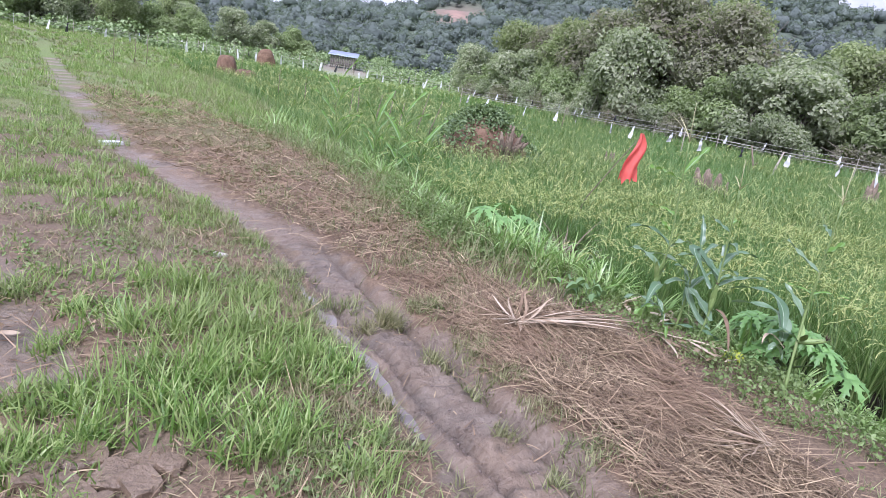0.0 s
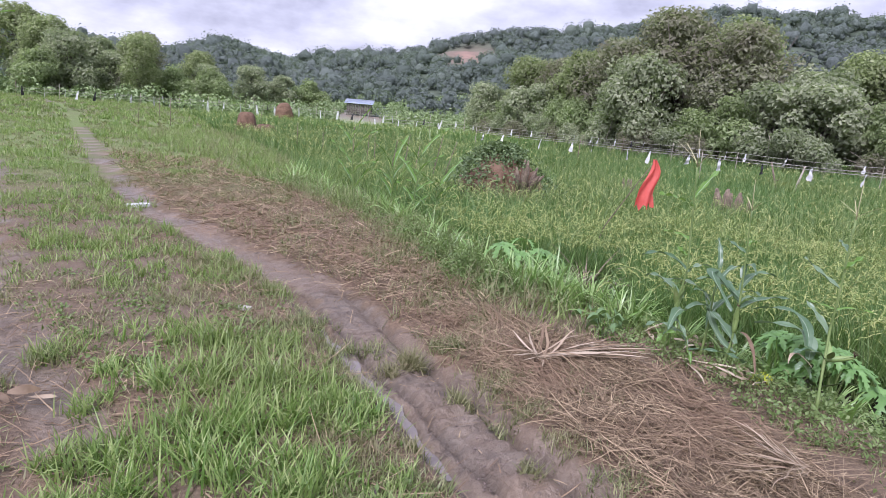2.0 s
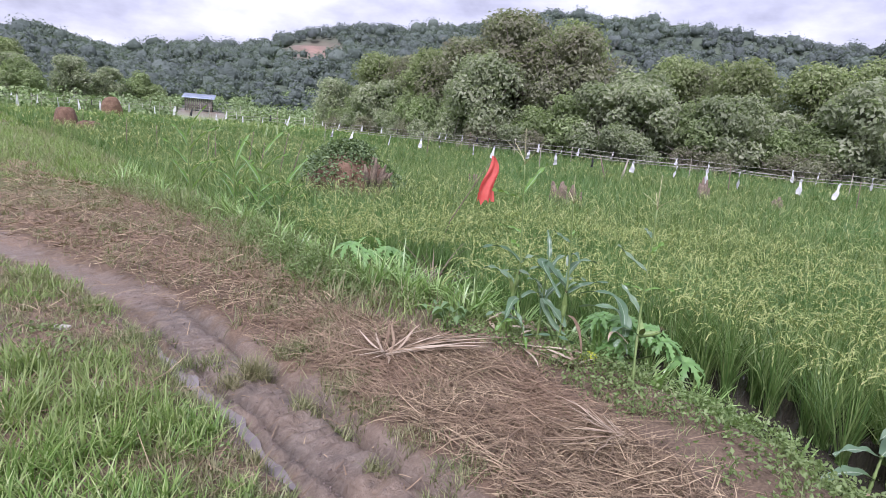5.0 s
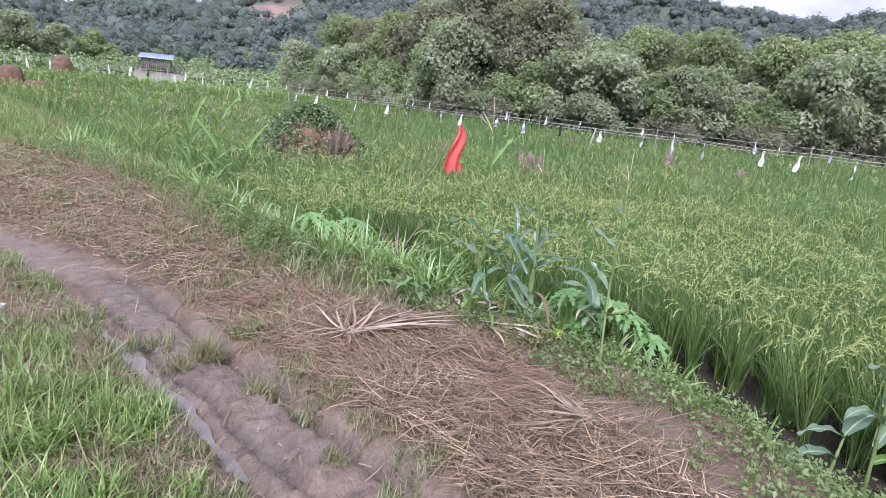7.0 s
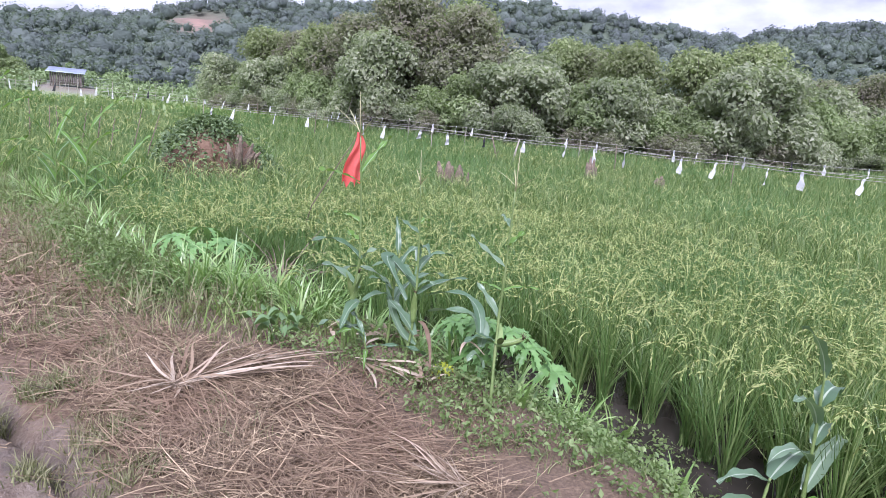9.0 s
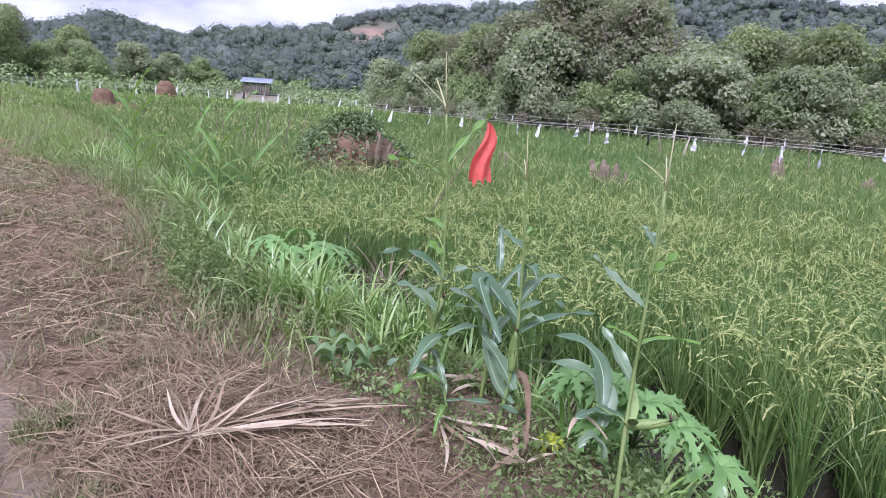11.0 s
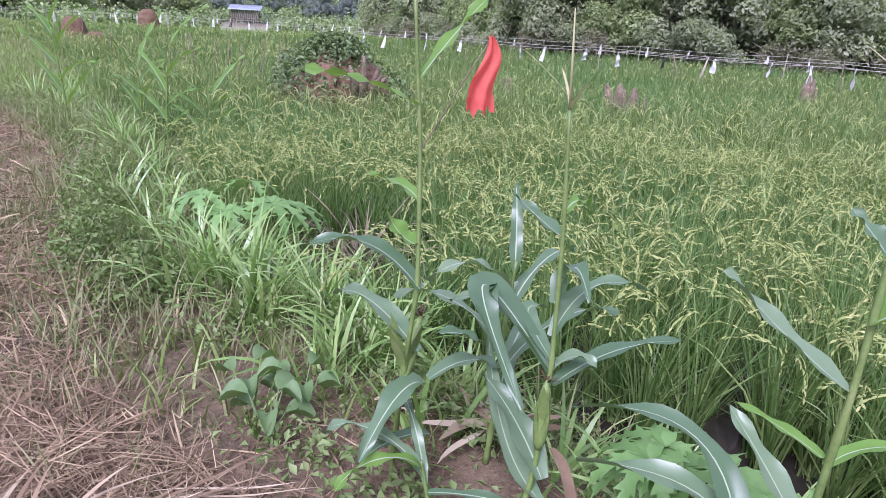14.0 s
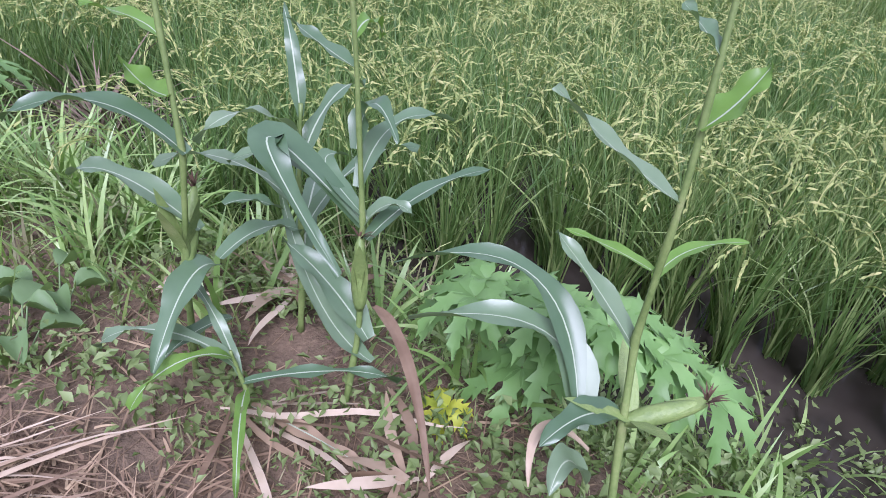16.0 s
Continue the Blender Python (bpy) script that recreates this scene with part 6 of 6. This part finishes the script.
# ---- rope fences with plastic strips ----
def rope_fence(name, pts, z, label, sag=0.05, gap=4.5, ropes=(0.0,), post_h=1.5):
    root = thing(name, pts[0][0], pts[0][1], -0.42, label, "rope fence")
    o = Vector((pts[0][0], pts[0][1], 0))
    posts = []
    for (ax, ay), (bx, by) in zip(pts[:-1], pts[1:]):
        k = max(1, round(math.hypot(bx - ax, by - ay) / gap))
        posts += [(ax + (bx - ax) * i / k, ay + (by - ay) * i / k) for i in range(k)]
    posts.append(pts[-1])
    for x, y in posts:
        b = Batch()
        l = Vector((rs.uniform(-0.08, 0.08), rs.uniform(-0.08, 0.08), 0))
        p0 = Vector((x, y, 0)) - o
        tube(b, [p0 + Vector((0, 0, -0.1)), p0 + l * 0.5 + Vector((0, 0, post_h * 0.5)), p0 + l + Vector((0, 0, post_h * rs.uniform(0.9, 1.15)))], [0.02, 0.018, 0.014], 6)
        part("post", b, M_STICK if rs.random() < 0.5 else M_TWIG, root)
    for dz in ropes:
        b = Batch()
        line = []
        for (ax, ay), (bx, by) in zip(posts[:-1], posts[1:]):
            for i in range(5):
                u = i / 5
                line.append(Vector((ax + (bx - ax) * u, ay + (by - ay) * u, z + 0.42 + dz - sag * 4 * u * (1 - u))) - o)
        line.append(Vector((*posts[-1], z + 0.42 + dz)) - o)
        tube(b, line, [0.009] * len(line), 5)
        part("rope", b, M_ROPE, root)
    return posts


def plastic_strip(x, y, z, h, w, dark=False, sway=0.1):
    root = thing("plastic_strip", x, y, z, "black plastic strip tied to the rope" if dark else "white plastic strip tied to the rope", "bird scarer", "plastic strips on the ropes")
    b = Batch()
    k = 8
    a = rs.uniform(0, 3.14)
    v = []
    for i in range(k + 1):
        s = i / k
        ww = w * (0.25 + 0.75 * s ** 0.7)
        for j in (-1, 0, 1):
            v.append((math.cos(a) * ww * j * 0.5 + sway * s * h, math.sin(a) * ww * j * 0.5 + 0.03 * math.sin(s * 9 + j), 0.03 - h * s + 0.02 * j * s))
    q = [[i * 3 + j, i * 3 + j + 1, i * 3 + 4 + j, i * 3 + 3 + j] for i in range(k) for j in range(2)]
    b.add(np.array(v), np.array(q))
    tube(b, [(0, 0, 0.05), (0.01, 0, 0.0), (0, 0, -0.04)], [0.012, 0.02, 0.012], 6)
    part("strip", b, M_BLACK if dark else M_WHITE, root)


def strips_along(pts, z, gap, h, w, jitter=0.3):
    for (ax, ay), (bx, by) in zip(pts[:-1], pts[1:]):
        ln = math.hypot(bx - ax, by - ay)
        k = max(1, round(ln / gap))
        for i in range(k):
            u = (i + rs.uniform(0.2, 0.8)) / k
            plastic_strip(ax + (bx - ax) * u, ay + (by - ay) * u, z - 0.04 - 0.06 * u * (1 - u), h * rs.uniform(0.7, 1.2), w * rs.uniform(0.7, 1.2), rs.random() < 0.12, rs.uniform(-0.3, 0.15))


ROPE_A = [(2.4, 36), (7, 30), (11, 25), (15.8, 18.6), (18.1, 15.3), (22, 10.5)]
ROPE_B = [(-6, 52), (3, 56), (12, 49), (16.5, 33), (19.5, 26), (23.5, 20.5), (30, 17), (40, 14)]
ROPE_C = [(-40, 62), (-26, 66), (-12, 72), (4, 74)]
ROPE_D = [(-30, 88), (-14, 92), (2, 92)]
rope_fence("rope_fence", ROPE_A, 0.88, "pale rope strung on thin posts across the rice", 0.06, 5.5, (0.0, 0.1))
strips_along(ROPE_A, 0.88, 1.5, 0.5, 0.2)
rope_fence("rope_fence", ROPE_B, 0.98, "pale rope strung on thin posts across the rice", 0.06, 6.0, (0.0, -0.25))
strips_along(ROPE_B, 0.98, 1.9, 0.46, 0.17)
rope_fence("rope_fence", ROPE_C, 1.0, "pale rope strung on thin posts across the rice", 0.06, 4.0, (0.0, -0.3), 1.9)
strips_along(ROPE_C, 1.1, 1.7, 0.95, 0.3)
ROPE_E = [(-50, 78), (-30, 80), (-8, 82)]
rope_fence("rope_fence", ROPE_E, 1.0, "pale rope strung on thin posts across the rice", 0.06, 2.2, (0.0, -0.3), 1.9)
strips_along(ROPE_E, 1.1, 2.6, 0.8, 0.26)
rope_fence("rope_fence", ROPE_D, 1.2, "pale rope strung on thin posts across the rice", 0.06, 5.0, (0.0, -0.3), 2.1)
strips_along(ROPE_D, 1.3, 3.2, 1.0, 0.3)
stick(13.6, 23.4, -0.42, 1.45, 0.35, 2.6, 0.05, M_TWIG, "thick forked stake leaning at the rope", 1)
stick(14.0, 23.2, -0.42, 1.35, 0.25, 0.2, 0.06, M_STICK, "pale forked stake leaning at the rope", 1)


# ---- hut ----
def hut():
    root = thing("field_hut", -12.3, 112, 0.85, "small open field hut with blue-grey metal roof", "hut")
    for px, py in ((-2.0, -1.3), (2.0, -1.3), (-2.0, 1.3), (2.0, 1.3)):
        b = Batch()
        tube(b, [(px, py, -0.6), (px, py, 1.75 + (0.35 if py > 0 else 0))], [0.09, 0.08], 6)
        part("post", b, M_HUTWALL, root)
    b = Batch()
    v, q = [], []
    k = 36
    for i in range(k + 1):
        x = -2.5 + 5.0 * i / k
        zz = 0.03 * (i % 2)
        v += [(x, -1.8, 1.55 + zz), (x, 1.7, 2.3 + zz), (x, -1.8, 1.5 + zz), (x, 1.7, 2.25 + zz)]
    for i in range(k):
        a, c = 4 * i, 4 * i + 4
        q += [[a, c, c + 1, a + 1], [a + 2, a + 3, c + 3, c + 2], [a, a + 2, c + 2, c], [a + 1, c + 1, c + 3, a + 3]]
    b.add(np.array(v), np.array(q))
    part("roof", b, M_ROOF, root, "corrugated metal roof")
    for zz, nm in ((0.35, "floor"), ):
        b = Batch()
        tube(b, [(-2.1, 0, zz), (2.1, 0, zz)], [0.12, 0.12], 4)
        part(nm, b, M_HUTWALL, root)
    b = Batch()
    for i in range(14):
        x = -1.95 + 0.3 * i
        tube(b, [(x, -1.2, -0.3), (x, -1.2, 1.5)], [0.16, 0.16], 4)
    part("front_wall", b, M_HUTWALL, root, "weathered plank wall")


hut()


# ---- banana plant ----
def banana(x, y, s):
    root = thing("banana_plant", x, y, float(gz(x, y)), "banana plant with broad torn leaves and hanging dry ones", "banana plant")
    b = Batch()
    tube(b, [(0, 0, -0.2), (0.05, 0, 1.5 * s), (0.1, 0, 3.0 * s)], [0.2 * s, 0.16 * s, 0.1 * s], 9)
    part("stem", b, M_HUSK, root)
    for i in range(9):
        leaf_part(root, "leaf", (0.1, 0, 2.9 * s), i * 0.75 + 0.2, 2.4 * s, 0.6 * s, rs.uniform(0.2, 0.8), rs.uniform(0.5, 1.5), M_CORN_LIGHT, 0.06, 0.3)
    for i in range(5):
        leaf_part(root, "leaf", (0.1, 0, 2.5 * s), i * 1.3, 1.9 * s, 0.35 * s, 1.7, 1.3, M_DRYLEAF, 0.06, 0.3, False, "dry hanging leaf")


banana(-27.5, 37.5, 1.35)


# ---- stones, puddles, litter ----
def stone(x, y, sx, sy, h, seed, mat=M_STONE, label="flat brown stone set in wet mud", cat="stone", name="stone", sink=0.5):
    bm = bmesh.new()
    bmesh.ops.create_icosphere(bm, subdivisions=3, radius=1)
    for v in bm.verts:
        k = 1 + 0.35 * noise.noise(v.co * 0.9 + Vector((seed * 3.7, 0, 0))) + 0.08 * noise.noise(v.co * 4)
        v.co = Vector((max(-0.8, min(0.8, v.co.x * k)) * sx, max(-0.75, min(0.8, v.co.y * k)) * sy, max(-0.6, min(0.55, v.co.z * k)) * h))
    me = bpy.data.meshes.new(name)
    bm.to_mesh(me)
    me.materials.append(mat)
    ob = new(name, me)
    ob.location = (x, y, float(gz(x, y)) + h * (0.6 - sink))
    ob.rotation_euler = (0, 0, seed)
    return tagged(ob, label, cat, "stones in the mud" if cat == "stone" else "")


for i, (x, y, sx, sy) in enumerate(((-1.74, 1.52, 0.12, 0.1), (-1.56, 1.42, 0.12, 0.09), (-1.68, 1.3, 0.13, 0.08), (-1.47, 1.5, 0.05, 0.08), (-1.38, 1.48, 0.06, 0.07), (-1.45, 1.36, 0.11, 0.08), (-1.85, 1.38, 0.1, 0.09), (-1.58, 1.2, 0.14, 0.08))):
    stone(x, y, sx, sy, 0.06, i + 0.5, sink=0.4)
stone(-1.95, 4.12, 0.07, 0.045, 0.03, 3.0, M_ROPE, "crumpled white plastic scrap in the grass", "litter", "plastic_scrap", 0.3)
stone(-4.85, 8.72, 0.2, 0.09, 0.05, 7.0, M_WHITE, "crumpled white plastic bag on the path", "litter", "plastic_scrap", 0.2)
for x, y, az in ((-2.72, 2.32, 0.3), (-2.6, 2.4, 0.1), (-2.66, 2.3, 2.5)):
    fan("fallen_leaf", x, y, "single dry leaf lying on wet mud", [(az, 0.16, 0.05, 1.45, 0.15)])
strip_water("puddle", TRACK, 10.3, 12.9, -0.25, 0.09, -0.09, "narrow muddy puddle in the wheel rut")
strip_water("puddle", [(-0.2, 1.0), (-0.62, 1.5), (-0.8, 1.95), (-0.75, 2.6)], 0.1, 1.1, 0.0, 0.06, 0.012, "shallow puddle between grass tufts")
fan("twig_heap", 1.4, 6.2, "heap of dry brown twigs at the field's edge", [(rs.uniform(0, 6.283), rs.uniform(0.5, 0.95), rs.uniform(0.008, 0.018), rs.uniform(0.05, 0.7), rs.uniform(0.6, 2.3)) for _ in range(100)], mat=M_TWIG)


# ---- mud clods ----
def build_clods():
    b = Batch()
    n = 3600
    s = rng.uniform(8.6, 14.5, n)
    pts = np.array(TRACK)
    cum = np.concatenate([[0], np.cumsum(np.hypot(*np.diff(pts, axis=0).T))])
    cx, cy = np.interp(s, cum, pts[:, 0]), np.interp(s, cum, pts[:, 1])
    off = np.where(rng.uniform(0, 1, n) < 0.65, rng.choice([-0.17, 0.05, 0.27, -0.33], n) + rng.normal(0, 0.035, n), rng.uniform(-0.42, 0.42, n))
    x, y = cx + off * 0.85, cy + off * 0.5
    size = 0.002 + 0.008 * rng.uniform(0, 1, n) ** 3
    c = on_ground(x, y, 0.0)
    unit = np.array([(1, 0, 0), (-1, 0, 0), (0, 1, 0), (0, -1, 0), (0, 0, 0.7), (0, 0, -0.7)], float)
    v = c[:, None, :] + unit[None] * size[:, None, None] * rng.uniform(0.6, 1.4, (n, 6, 1))
    t = np.array([[0, 2, 4], [2, 1, 4], [1, 3, 4], [3, 0, 4], [2, 0, 5], [1, 2, 5], [3, 1, 5], [0, 3, 5]])
    b.add(v.reshape(-1, 3), None, ((np.arange(n) * 6)[:, None, None] + t[None]).reshape(-1, 3))
    m = solid("wet_mud_clod", [(0.2, (0.12, 0.09, 0.077)), (0.8, (0.23, 0.18, 0.16))], 20.0, 0.4, 0.4, 80.0)
    tagged(b.obj("mud_clods", m), "small wet clods of churned mud", "mud", kind="stuff")


build_clods()
